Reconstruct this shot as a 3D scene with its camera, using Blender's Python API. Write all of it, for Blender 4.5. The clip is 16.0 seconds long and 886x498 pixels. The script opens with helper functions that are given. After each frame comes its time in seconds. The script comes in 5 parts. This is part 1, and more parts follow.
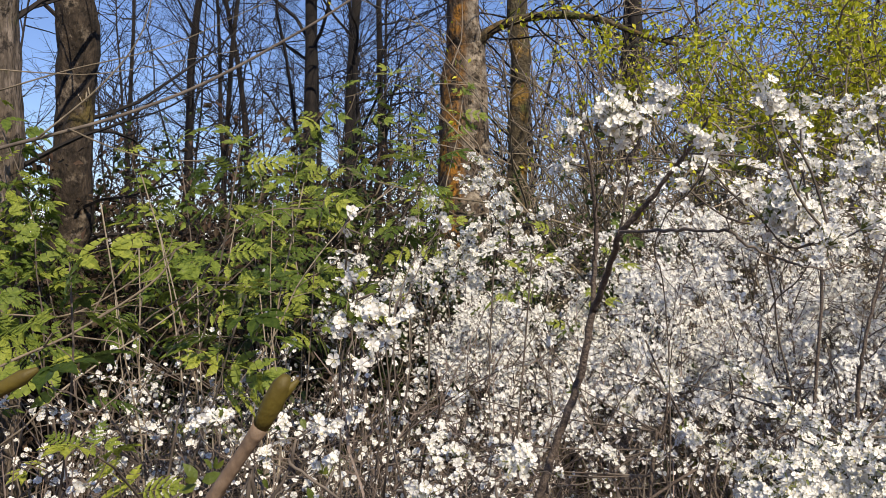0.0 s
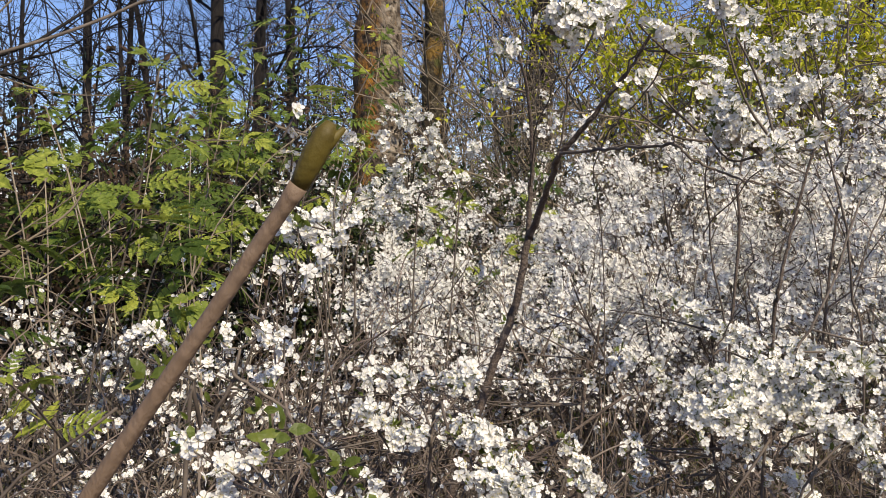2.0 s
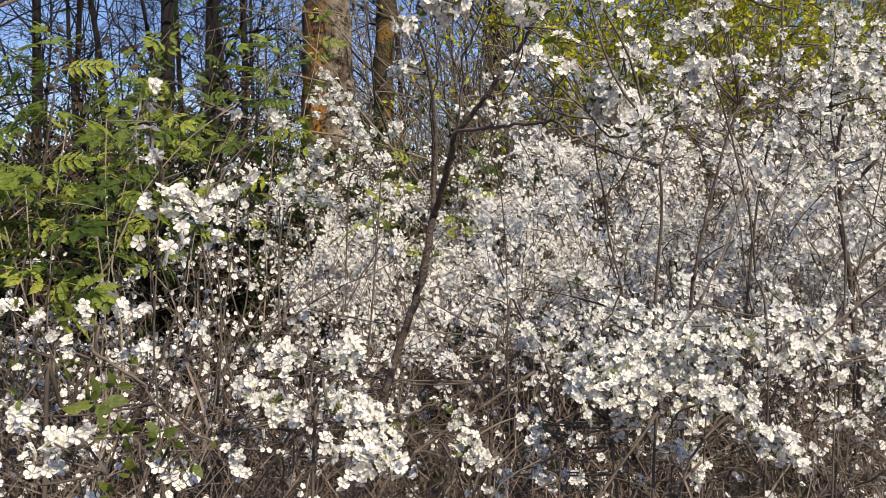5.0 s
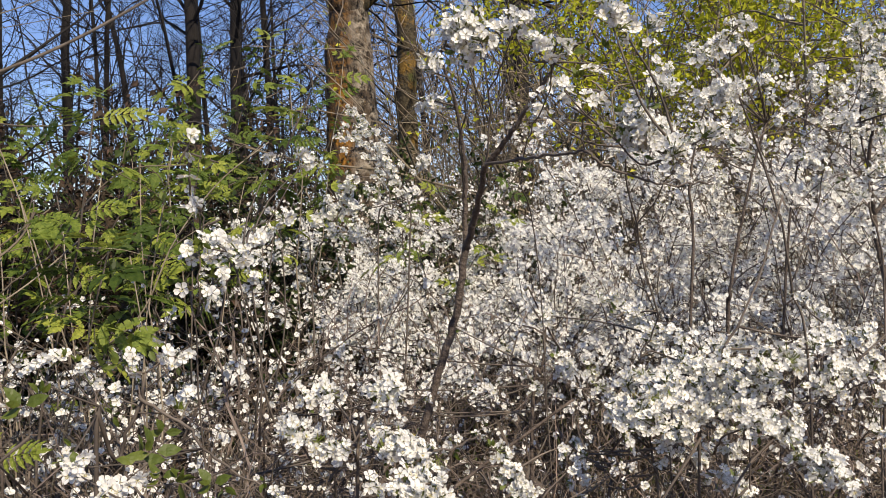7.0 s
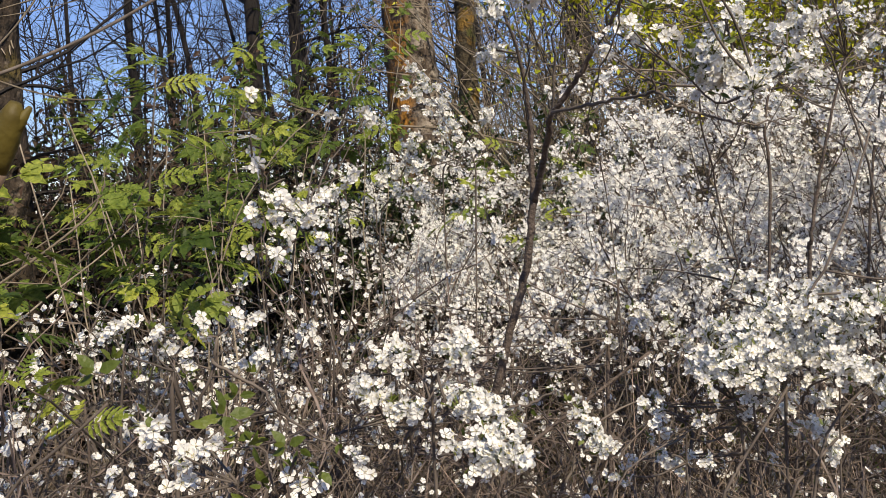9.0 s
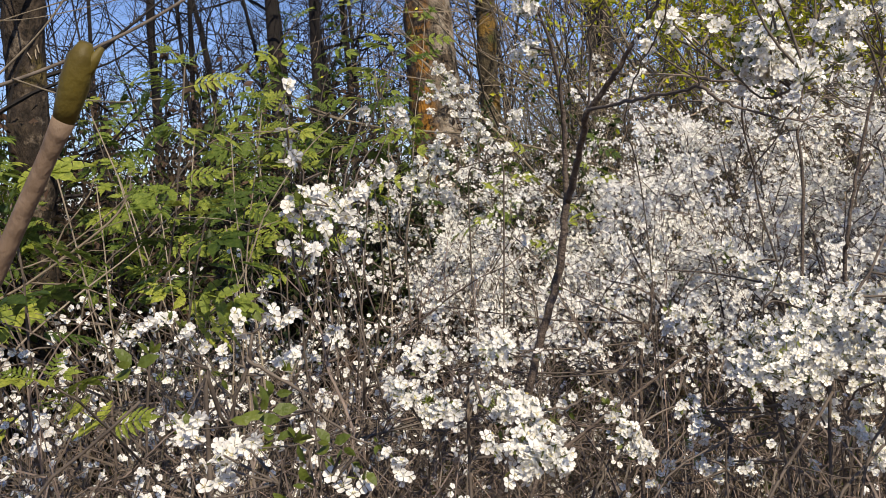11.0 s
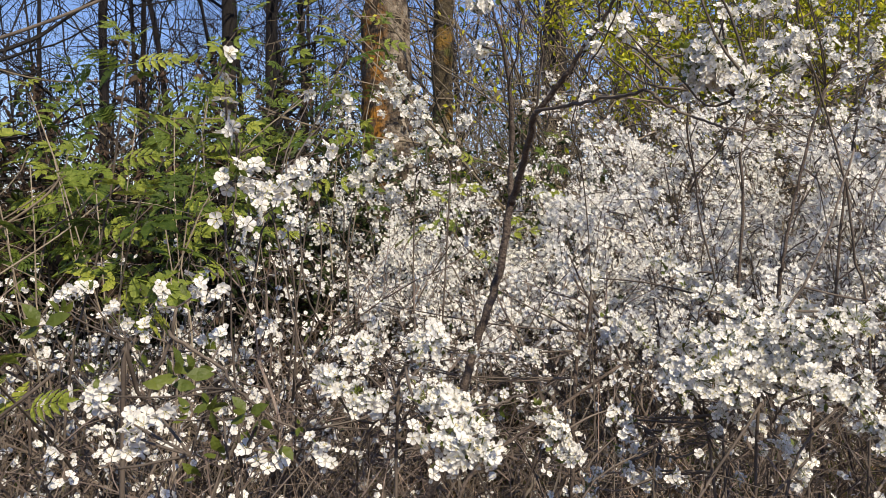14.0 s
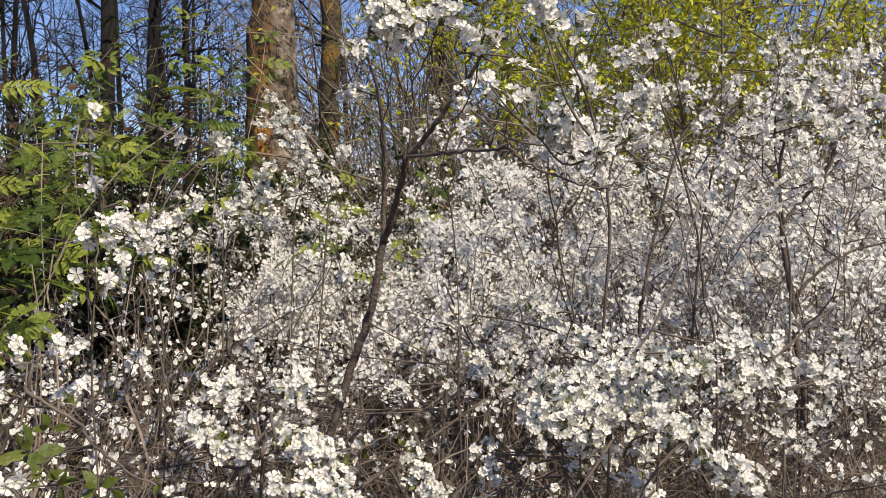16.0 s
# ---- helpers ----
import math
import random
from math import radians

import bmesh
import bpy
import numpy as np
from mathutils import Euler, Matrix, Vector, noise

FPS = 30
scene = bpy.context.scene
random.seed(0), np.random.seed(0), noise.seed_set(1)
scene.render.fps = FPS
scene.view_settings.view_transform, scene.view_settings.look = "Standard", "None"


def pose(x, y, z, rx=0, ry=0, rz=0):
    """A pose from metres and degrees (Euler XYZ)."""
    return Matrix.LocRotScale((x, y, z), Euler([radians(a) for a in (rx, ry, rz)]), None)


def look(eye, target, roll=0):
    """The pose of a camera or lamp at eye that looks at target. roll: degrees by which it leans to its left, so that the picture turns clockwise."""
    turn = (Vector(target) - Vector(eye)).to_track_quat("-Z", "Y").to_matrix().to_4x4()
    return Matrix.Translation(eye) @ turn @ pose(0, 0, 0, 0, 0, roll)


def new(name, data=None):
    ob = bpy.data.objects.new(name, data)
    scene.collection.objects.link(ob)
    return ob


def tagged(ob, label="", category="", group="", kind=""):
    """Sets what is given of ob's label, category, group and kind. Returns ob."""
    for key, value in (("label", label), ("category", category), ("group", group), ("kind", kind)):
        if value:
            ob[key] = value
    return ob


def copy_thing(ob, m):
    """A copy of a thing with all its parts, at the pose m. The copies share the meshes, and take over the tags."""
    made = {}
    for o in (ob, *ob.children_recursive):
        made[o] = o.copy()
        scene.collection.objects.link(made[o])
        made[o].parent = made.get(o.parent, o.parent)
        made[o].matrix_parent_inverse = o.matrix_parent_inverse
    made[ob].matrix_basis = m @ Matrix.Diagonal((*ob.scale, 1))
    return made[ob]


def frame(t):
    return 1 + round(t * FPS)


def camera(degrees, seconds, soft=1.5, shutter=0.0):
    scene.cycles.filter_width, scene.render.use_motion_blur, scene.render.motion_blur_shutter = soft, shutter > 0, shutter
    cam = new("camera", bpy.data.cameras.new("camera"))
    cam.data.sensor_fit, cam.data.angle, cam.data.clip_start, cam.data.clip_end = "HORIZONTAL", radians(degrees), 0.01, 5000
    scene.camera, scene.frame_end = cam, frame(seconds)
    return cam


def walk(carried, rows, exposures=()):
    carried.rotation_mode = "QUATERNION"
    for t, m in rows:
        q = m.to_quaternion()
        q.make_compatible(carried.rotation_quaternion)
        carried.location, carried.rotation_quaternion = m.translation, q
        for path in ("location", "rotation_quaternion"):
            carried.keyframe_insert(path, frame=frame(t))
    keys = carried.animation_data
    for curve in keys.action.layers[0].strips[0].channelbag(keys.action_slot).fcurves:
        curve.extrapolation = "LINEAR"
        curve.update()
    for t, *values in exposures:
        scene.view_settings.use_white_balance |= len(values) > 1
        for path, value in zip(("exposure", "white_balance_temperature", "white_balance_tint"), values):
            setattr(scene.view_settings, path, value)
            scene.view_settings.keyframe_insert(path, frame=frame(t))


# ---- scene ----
cam = camera(53.7, 16.0, soft=0.5)
PATH = [
    (0, (0.054, 0.014, 1.51), (-0.036, 2.012, 1.506), 0.6),
    (0.5, (0.035, 0.018, 1.487), (-0.072, 2.015, 1.486), 0.5),
    (1, (0.027, 0.021, 1.474), (-0.03, 2.02, 1.45), 0.8),
    (1.5, (0.011, 0.038, 1.461), (0.053, 2.037, 1.397), 0.8),
    (2, (0.007, 0.049, 1.442), (0.125, 2.044, 1.355), 0.6),
    (2.5, (0.033, 0.052, 1.445), (0.158, 2.045, 1.34), 0.8),
    (3, (0.062, 0.045, 1.445), (0.194, 2.037, 1.331), 1.0),
    (3.5, (0.108, 0.039, 1.442), (0.285, 2.027, 1.323), 0.7),
    (4, (0.122, 0.037, 1.439), (0.328, 2.022, 1.319), 0.5),
    (4.2, (0.122, 0.038, 1.433), (0.328, 2.023, 1.309), 0.4),
    (6.3, (0.107, 0.027, 1.432), (0.271, 2.019, 1.36), -0.5),
    (6.5, (0.106, 0.028, 1.436), (0.258, 2.022, 1.385), -0.9),
    (7, (0.108, 0.028, 1.443), (0.244, 2.022, 1.384), -2.0),
    (7.5, (0.115, 0.032, 1.441), (0.238, 2.026, 1.336), -2.8),
    (8, (0.116, 0.034, 1.435), (0.193, 2.029, 1.319), -3.3),
    (8.5, (0.118, 0.04, 1.433), (0.163, 2.035, 1.294), -3.6),
    (9, (0.106, 0.059, 1.435), (0.086, 2.054, 1.291), -4.5),
    (9.2, (0.102, 0.062, 1.439), (0.04, 2.056, 1.299), -4.5),
    (11.5, (0.079, 0.086, 1.418), (0.02, 2.082, 1.31), -4.3),
    (12, (0.079, 0.081, 1.415), (0.014, 2.078, 1.328), -4.2),
    (12.5, (0.082, 0.081, 1.411), (0.024, 2.078, 1.316), -3.9),
    (13, (0.079, 0.085, 1.408), (0.046, 2.082, 1.309), -3.2),
    (13.5, (0.077, 0.088, 1.407), (0.099, 2.085, 1.307), -2.0),
    (14, (0.088, 0.101, 1.39), (0.154, 2.097, 1.294), -0.9),
    (14.5, (0.064, 0.086, 1.402), (0.12, 2.083, 1.316), -1.0),
    (15, (0.069, 0.076, 1.431), (0.205, 2.07, 1.356), -0.6),
    (15.5, (0.083, 0.068, 1.445), (0.323, 2.053, 1.377), 0.1),
    (16, (0.112, 0.061, 1.442), (0.434, 2.034, 1.368), 0.3),
]
walk(cam, [(t, look(eye, target, roll)) for t, eye, target, roll in PATH], [(0, 0.32, 6800, 8), (3, 0.30, 6800, 8), (8, 0.27, 6800, 8), (16, 0.26, 6800, 8)])

SKY, SUN = 0.106, 5.0
# ---- light ----
SUN_EL, SUN_AZ = radians(43), radians(152)      # azimuth from +y towards +x
world = bpy.data.worlds.new("sky")
scene.world = world
world.use_nodes = True
wn = world.node_tree
sky = wn.nodes.new("ShaderNodeTexSky")
sky.sky_type, sky.sun_disc = "NISHITA", False
sky.sun_elevation, sky.sun_rotation = SUN_EL, SUN_AZ
sky.air_density, sky.dust_density, sky.ozone_density = 1.0, 0.0, 8.0
wn.nodes["Background"].inputs[1].default_value = SKY
tint = wn.nodes.new("ShaderNodeMixRGB")       # the deep violet-blue of a clear spring sky
tint.blend_type, tint.inputs[0].default_value, tint.inputs[2].default_value = "MULTIPLY", 1.0, (1.10, 0.95, 1.05, 1)
wn.links.new(sky.outputs[0], tint.inputs[1])
wn.links.new(tint.outputs[0], wn.nodes["Background"].inputs[0])
sun = new("sun", bpy.data.lights.new("sun", "SUN"))
sun.data.energy, sun.data.angle, sun.data.color = SUN, radians(0.55), (1.0, 0.87, 0.70)
to_sun = Vector((math.sin(SUN_AZ) * math.cos(SUN_EL), math.cos(SUN_AZ) * math.cos(SUN_EL), math.sin(SUN_EL)))
sun.matrix_world = look(to_sun * 50, (0, 0, 0))


# ---- materials ----
def shader(name, stops, scale=8.0, rough=0.8, bump=0.3, bump_scale=40.0, stretch=(1, 1, 1), thin=0.0, vary=0.0, each="island", detail=5.0, patches=()):
    """Surface with a two-scale colour variation, fine relief and, for thin things, light that passes through."""
    m = bpy.data.materials.new(name)
    m.use_nodes = True
    nt = m.node_tree
    n, ln = nt.nodes, nt.links
    pr, out = n["Principled BSDF"], n["Material Output"]
    tc, mp = n.new("ShaderNodeTexCoord"), n.new("ShaderNodeMapping")
    mp.inputs["Scale"].default_value = stretch
    ln.new(tc.outputs["Object"], mp.inputs[0])
    big = n.new("ShaderNodeTexNoise")
    big.inputs["Scale"].default_value, big.inputs["Detail"].default_value, big.inputs["Roughness"].default_value = scale, detail, 0.65
    ln.new(mp.outputs[0], big.inputs["Vector"])
    ramp = n.new("ShaderNodeValToRGB")
    el = ramp.color_ramp.elements
    for i, (at, col) in enumerate(stops):
        e = el[i] if i < 2 else el.new(at)
        e.position, e.color = at, (*col, 1)
    ln.new(big.outputs["Fac"], ramp.inputs[0])
    col = ramp.outputs[0]
    for tint, size, lo, hi, *flank in patches:
        spot, cut, lay = n.new("ShaderNodeTexNoise"), n.new("ShaderNodeMapRange"), n.new("ShaderNodeMixRGB")
        spot.inputs["Scale"].default_value, spot.inputs["Detail"].default_value, spot.inputs["Roughness"].default_value = size, 7, 0.7
        ln.new(tc.outputs["Object"], spot.inputs["Vector"])
        cut.inputs["From Min"].default_value, cut.inputs["From Max"].default_value = lo, hi
        ln.new(spot.outputs["Fac"], cut.inputs["Value"])
        amount = cut.outputs[0]
        if flank:       # lichen, painted sunlight or painted shade on one flank, from flank[0] metres to flank[1]
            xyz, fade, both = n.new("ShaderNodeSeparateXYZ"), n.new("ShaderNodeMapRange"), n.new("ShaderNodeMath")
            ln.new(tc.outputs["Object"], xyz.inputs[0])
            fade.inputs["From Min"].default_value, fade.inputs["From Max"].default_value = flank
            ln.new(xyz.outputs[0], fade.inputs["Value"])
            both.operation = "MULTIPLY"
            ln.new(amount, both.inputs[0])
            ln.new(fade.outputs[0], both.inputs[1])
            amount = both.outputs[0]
        ln.new(amount, lay.inputs[0])
        ln.new(col, lay.inputs[1])
        lay.inputs[2].default_value = (*tint, 1)
        col = lay.outputs[0]
    if vary:
        hsv = n.new("ShaderNodeHueSaturation")
        if each == "island":
            src = n.new("ShaderNodeNewGeometry").outputs["Random Per Island"]
        else:
            src = n.new("ShaderNodeObjectInfo").outputs["Random"]
        rng = n.new("ShaderNodeMapRange")
        rng.inputs["To Min"].default_value, rng.inputs["To Max"].default_value = 1 - vary, 1 + vary
        ln.new(src, rng.inputs["Value"])
        ln.new(rng.outputs[0], hsv.inputs["Value"])
        hue = n.new("ShaderNodeMapRange")
        hue.inputs["To Min"].default_value, hue.inputs["To Max"].default_value = 0.5 + 0.05 * vary, 0.5 - 0.05 * vary
        ln.new(src, hue.inputs["Value"])
        ln.new(hue.outputs[0], hsv.inputs["Hue"])
        ln.new(col, hsv.inputs["Color"])
        col = hsv.outputs[0]
    ln.new(col, pr.inputs["Base Color"])
    pr.inputs["Roughness"].default_value = rough
    pr.inputs["Specular IOR Level"].default_value = 0.3
    if bump:
        fine, bp = n.new("ShaderNodeTexNoise"), n.new("ShaderNodeBump")
        fine.inputs["Scale"].default_value, fine.inputs["Detail"].default_value = bump_scale, 4
        ln.new(mp.outputs[0], fine.inputs["Vector"])
        bp.inputs["Strength"].default_value, bp.inputs["Distance"].default_value = bump, 0.02
        ln.new(fine.outputs["Fac"], bp.inputs["Height"])
        ln.new(bp.outputs[0], pr.inputs["Normal"])
    if thin:
        tr, mix = n.new("ShaderNodeBsdfTranslucent"), n.new("ShaderNodeMixShader")
        mix.inputs[0].default_value = thin
        ln.new(col, tr.inputs[0])
        ln.new(pr.outputs[0], mix.inputs[1])
        ln.new(tr.outputs[0], mix.inputs[2])
        ln.new(mix.outputs[0], out.inputs[0])
    return m


PETAL = shader("petal", [(0.3, (0.75, 0.74, 0.71)), (0.7, (0.84, 0.84, 0.81))], 60, 0.55, 0, thin=0.30, vary=0.08)
STAMEN = shader("stamen", [(0.3, (0.42, 0.36, 0.10)), (0.7, (0.60, 0.52, 0.22))], 90, 0.7, 0)
CALYX = shader("calyx", [(0.3, (0.10, 0.13, 0.03)), (0.7, (0.17, 0.19, 0.05))], 90, 0.7, 0)
PLUM_BARK = shader("plum_bark", [(0.3, (0.055, 0.042, 0.036)), (0.55, (0.11, 0.085, 0.070)), (0.75, (0.17, 0.135, 0.112))], 30, 0.75, 0.5, 160, vary=0.15)
PLUM_TWIG = shader("plum_twig", [(0.3, (0.060, 0.047, 0.040)), (0.7, (0.19, 0.155, 0.13))], 12, 0.75, 0, vary=0.35)
DRY_TWIG = shader("dry_twig", [(0.3, (0.095, 0.070, 0.053)), (0.7, (0.30, 0.235, 0.18))], 10, 0.85, 0, vary=0.4)
PALE_STALK = shader("pale_stalk", [(0.3, (0.19, 0.15, 0.11)), (0.7, (0.36, 0.31, 0.24))], 14, 0.85, 0.3, 90, vary=0.2)
GREY_BARK = shader("grey_bark", [(0.3, (0.095, 0.076, 0.055)), (0.7, (0.28, 0.23, 0.17))], 9, 0.9, 0.5, 60, (1, 1, 0.3), vary=0.2)
# dark bark taken down to near black, the shade under the crowns painted in
SHADED_BARK = shader("shaded_bark", [(0.3, (0.010, 0.009, 0.009)), (0.55, (0.020, 0.017, 0.016)), (0.8, (0.048, 0.040, 0.034))], 5, 0.95, 0.8, 30, (1, 1, 0.35), vary=0.2)
TRUNK_BARK = shader("trunk_bark", [(0.3, (0.012, 0.009, 0.007)), (0.5, (0.032, 0.024, 0.018)), (0.75, (0.080, 0.060, 0.044))], 20, 0.95, 1.0, 60, (1, 1, 0.5), detail=9, patches=[((0.13, 0.10, 0.03), 4, 0.57, 0.70), ((0.16, 0.13, 0.10), 11, 0.54, 0.66), ((0.010, 0.008, 0.006), 16, 0.54, 0.62)])
# orange lichen, plus a pale sunlit right flank and dark shaded left flank painted in
LIT_LICHEN_BARK = shader("lit_lichen_bark", [(0.3, (0.020, 0.015, 0.011)), (0.5, (0.065, 0.048, 0.035)), (0.72, (0.16, 0.125, 0.095))], 24, 0.95, 1.0, 46, (1, 1, 0.45), detail=9, patches=[((0.33, 0.285, 0.23), 10.0, 0.43, 0.58, 0.01, 0.11), ((0.33, 0.150, 0.022), 8.5, 0.44, 0.58, 0.06, -0.03), ((0.050, 0.034, 0.022), 5.0, 0.46, 0.60, -0.04, -0.15), ((0.014, 0.011, 0.008), 13.0, 0.52, 0.62), ((0.15, 0.10, 0.055), 34.0, 0.56, 0.66)])
PALE_BARK = shader("pale_bark", [(0.3, (0.022, 0.018, 0.014)), (0.47, (0.090, 0.072, 0.058)), (0.7, (0.24, 0.20, 0.17))], 30, 0.9, 1.0, 70, (1, 1, 0.22), detail=8, patches=[((0.10, 0.075, 0.052), 6, 0.48, 0.64), ((0.020, 0.016, 0.013), 19, 0.55, 0.63), ((0.10, 0.10, 0.045), 8, 0.60, 0.72)])
MOSS_BARK = shader("moss_bark", [(0.3, (0.022, 0.018, 0.012)), (0.5, (0.060, 0.048, 0.030)), (0.75, (0.15, 0.125, 0.080))], 16, 0.98, 1.0, 40, detail=7, patches=[((0.20, 0.12, 0.03), 5, 0.52, 0.62), ((0.075, 0.085, 0.02), 4, 0.55, 0.66)])
ELDER_LEAF = shader("elder_leaf", [(0.3, (0.085, 0.135, 0.020)), (0.55, (0.185, 0.245, 0.040)), (0.75, (0.31, 0.35, 0.064))], 14, 0.5, 0.25, 120, thin=0.40, vary=0.6, each="object")
# green and withered leaves coloured very dark, woodland shade included in the colour
SHADED_LEAF = shader("shaded_leaf", [(0.3, (0.020, 0.034, 0.010)), (0.7, (0.055, 0.080, 0.018))], 10, 0.55, 0, thin=0.2, vary=0.4)
SHADED_DEAD_LEAF = shader("shaded_dead_leaf", [(0.3, (0.030, 0.020, 0.013)), (0.7, (0.085, 0.058, 0.036))], 9, 0.8, 0, thin=0.1, vary=0.4)
BUD_LEAF = shader("bud_leaf", [(0.3, (0.060, 0.088, 0.016)), (0.7, (0.125, 0.160, 0.030))], 40, 0.45, 0.2, 150, thin=0.3, vary=0.25)
SPRING_LEAF = shader("spring_leaf", [(0.3, (0.32, 0.35, 0.020)), (0.7, (0.52, 0.53, 0.040))], 6, 0.55, 0, thin=0.4, vary=0.3)
LITTER = shader("litter", [(0.3, (0.11, 0.070, 0.040)), (0.7, (0.27, 0.185, 0.115))], 5, 0.9, 0, thin=0.1, vary=0.45)
SOIL = shader("soil", [(0.3, (0.060, 0.042, 0.026)), (0.5, (0.12, 0.082, 0.05)), (0.72, (0.20, 0.145, 0.09))], 3.5, 0.95, 0.9, 25, detail=8)
GRASS = shader("grass", [(0.3, (0.07, 0.11, 0.02)), (0.7, (0.16, 0.19, 0.05))], 4, 0.6, 0, thin=0.25, vary=0.4)
STICK = shader("stick", [(0.3, (0.14, 0.098, 0.067)), (0.6, (0.18, 0.128, 0.09)), (0.8, (0.225, 0.17, 0.125))], 190, 0.7, 0.15, 420, (1, 1, 0.5))
BUD_TIP = shader("bud_tip", [(0.3, (0.062, 0.045, 0.008)), (0.7, (0.115, 0.09, 0.015))], 60, 0.6, 0.1, 200)


# ---- mesh making ----
def unit(v):
    v = np.asarray(v, float)
    return v / np.maximum(np.linalg.norm(v, axis=-1, keepdims=True), 1e-9)


class Soup:
    """Collects vertices and faces; faces of three or four corners, each with a material slot."""

    def __init__(self):
        self.v, self.f, self.m, self.n = [], {3: [], 4: []}, {3: [], 4: []}, 0

    def add(self, verts, faces, slot=0):
        verts = np.asarray(verts, float).reshape(-1, 3)
        faces = np.asarray(faces, int)
        k = faces.shape[1]
        self.v.append(verts)
        self.f[k].append(faces + self.n)
        self.m[k].append(np.full(len(faces), slot))
        self.n += len(verts)
        return self

    def stamp(self, shape, rot, loc):
        """Copies of a shape (a list of (verts, faces, slot)) by turns (n,3,3) and places (n,3)."""
        rot, loc = np.asarray(rot, float), np.asarray(loc, float)
        for verts, faces, slot in shape:
            allv = np.einsum("nij,vj->nvi", rot, verts) + loc[:, None, :]
            allf = faces[None] + (np.arange(len(loc)) * len(verts))[:, None, None]
            self.add(allv.reshape(-1, 3), allf.reshape(-1, faces.shape[1]), slot)
        return self

    def tube(self, pts, radii, sides=5, slot=0, tip=True):
        pts, radii = np.asarray(pts, float), np.asarray(radii, float)
        n = len(pts)
        tan = unit(np.gradient(pts, axis=0))
        ref = np.array([0.31, 0.17, 0.93]) if abs(tan[0] @ np.array([0.31, 0.17, 0.93])) < 0.9 else np.array([1.0, 0.2, 0])
        a = unit(np.cross(tan, ref))
        b = np.cross(tan, a)
        ang = np.arange(sides) * 2 * np.pi / sides
        ring = pts[:, None] + radii[:, None, None] * (np.cos(ang)[None, :, None] * a[:, None] + np.sin(ang)[None, :, None] * b[:, None])
        i, j = np.meshgrid(np.arange(n - 1), np.arange(sides), indexing="ij")
        q = np.stack([i * sides + j, i * sides + (j + 1) % sides, (i + 1) * sides + (j + 1) % sides, (i + 1) * sides + j], -1).reshape(-1, 4)
        base = self.n
        self.add(ring.reshape(-1, 3), q, slot)
        if tip and sides > 3:
            for row, flip in ((0, 1), (n - 1, 0)):
                k = self.n
                fan = [(k, base + row * sides + s, base + row * sides + (s + 1) % sides) for s in range(sides)]
                self.v.append(pts[row][None])
                self.n += 1
                self.f[3].append(np.array(fan)[:, ::-1] if flip else np.array(fan))
                self.m[3].append(np.full(sides, slot))
        return self

    def tubes(self, lines, radii, sides=3, slot=0):
        """Many thin open tubes at once: lines (N,n,3), radii (n) or (N,n)."""
        lines = np.asarray(lines, float)
        N, n = lines.shape[:2]
        radii = np.broadcast_to(np.asarray(radii, float), (N, n))
        tan = np.empty_like(lines)
        tan[:, 1:-1] = lines[:, 2:] - lines[:, :-2]
        tan[:, 0], tan[:, -1] = lines[:, 1] - lines[:, 0], lines[:, -1] - lines[:, -2]
        tan = unit(tan)
        ref = np.where(np.abs(tan[:, :1, 2:]) < 0.8, np.array([0.05, 0.1, 1.0]), np.array([1.0, 0.15, 0.1]))
        a = unit(np.cross(tan, ref))
        b = np.cross(tan, a)
        ang = np.arange(sides) * 2 * np.pi / sides
        ring = lines[:, :, None] + radii[:, :, None, None] * (np.cos(ang)[:, None] * a[:, :, None] + np.sin(ang)[:, None] * b[:, :, None])
        i, j = np.meshgrid(np.arange(n - 1), np.arange(sides), indexing="ij")
        q = np.stack([i * sides + j, i * sides + (j + 1) % sides, (i + 1) * sides + (j + 1) % sides, (i + 1) * sides + j], -1).reshape(-1, 4)
        q = q[None] + (np.arange(N) * n * sides)[:, None, None]
        return self.add(ring.reshape(-1, 3), q.reshape(-1, 4), slot)

    def mesh(self, name, mats, smooth=False):
        me = bpy.data.meshes.new(name)
        v = np.concatenate(self.v)
        fs = [np.concatenate(self.f[k]) for k in (3, 4) if self.f[k]]
        ms = np.concatenate([np.concatenate(self.m[k]) for k in (3, 4) if self.m[k]])
        tot = np.concatenate([np.full(len(f), f.shape[1]) for f in fs])
        loops = np.concatenate([f.ravel() for f in fs])
        me.vertices.add(len(v))
        me.vertices.foreach_set("co", v.astype(np.float32).ravel())
        me.loops.add(len(loops))
        me.loops.foreach_set("vertex_index", loops.astype(np.int32))
        me.polygons.add(len(tot))
        me.polygons.foreach_set("loop_start", np.concatenate([[0], np.cumsum(tot)[:-1]]).astype(np.int32))
        me.polygons.foreach_set("loop_total", tot.astype(np.int32))
        for m in mats:
            me.materials.append(m)
        me.polygons.foreach_set("material_index", ms.astype(np.int32))
        me.polygons.foreach_set("use_smooth", np.full(len(tot), smooth))
        me.update(calc_edges=True)
        return me


def part(name, soup, mats, parent=None, label="", smooth=False, kind=""):
    ob = new(name, soup.mesh(name, mats if isinstance(mats, (list, tuple)) else [mats], smooth))
    ob.parent = parent
    return tagged(ob, label, kind=kind)


def thing(name, at, label, category, group="", kind=""):
    ob = new(name)
    ob.location = at
    return tagged(ob, label, category, group, kind)


def frames_to(normals, rs, size):
    """Turns that carry +z to each normal, spun at random, times a size."""
    z = unit(normals)
    x = unit(np.cross(z, rs.normal(size=z.shape)))
    y = np.cross(z, x)
    return np.stack([x, y, z], -1) * np.asarray(size)[:, None, None]


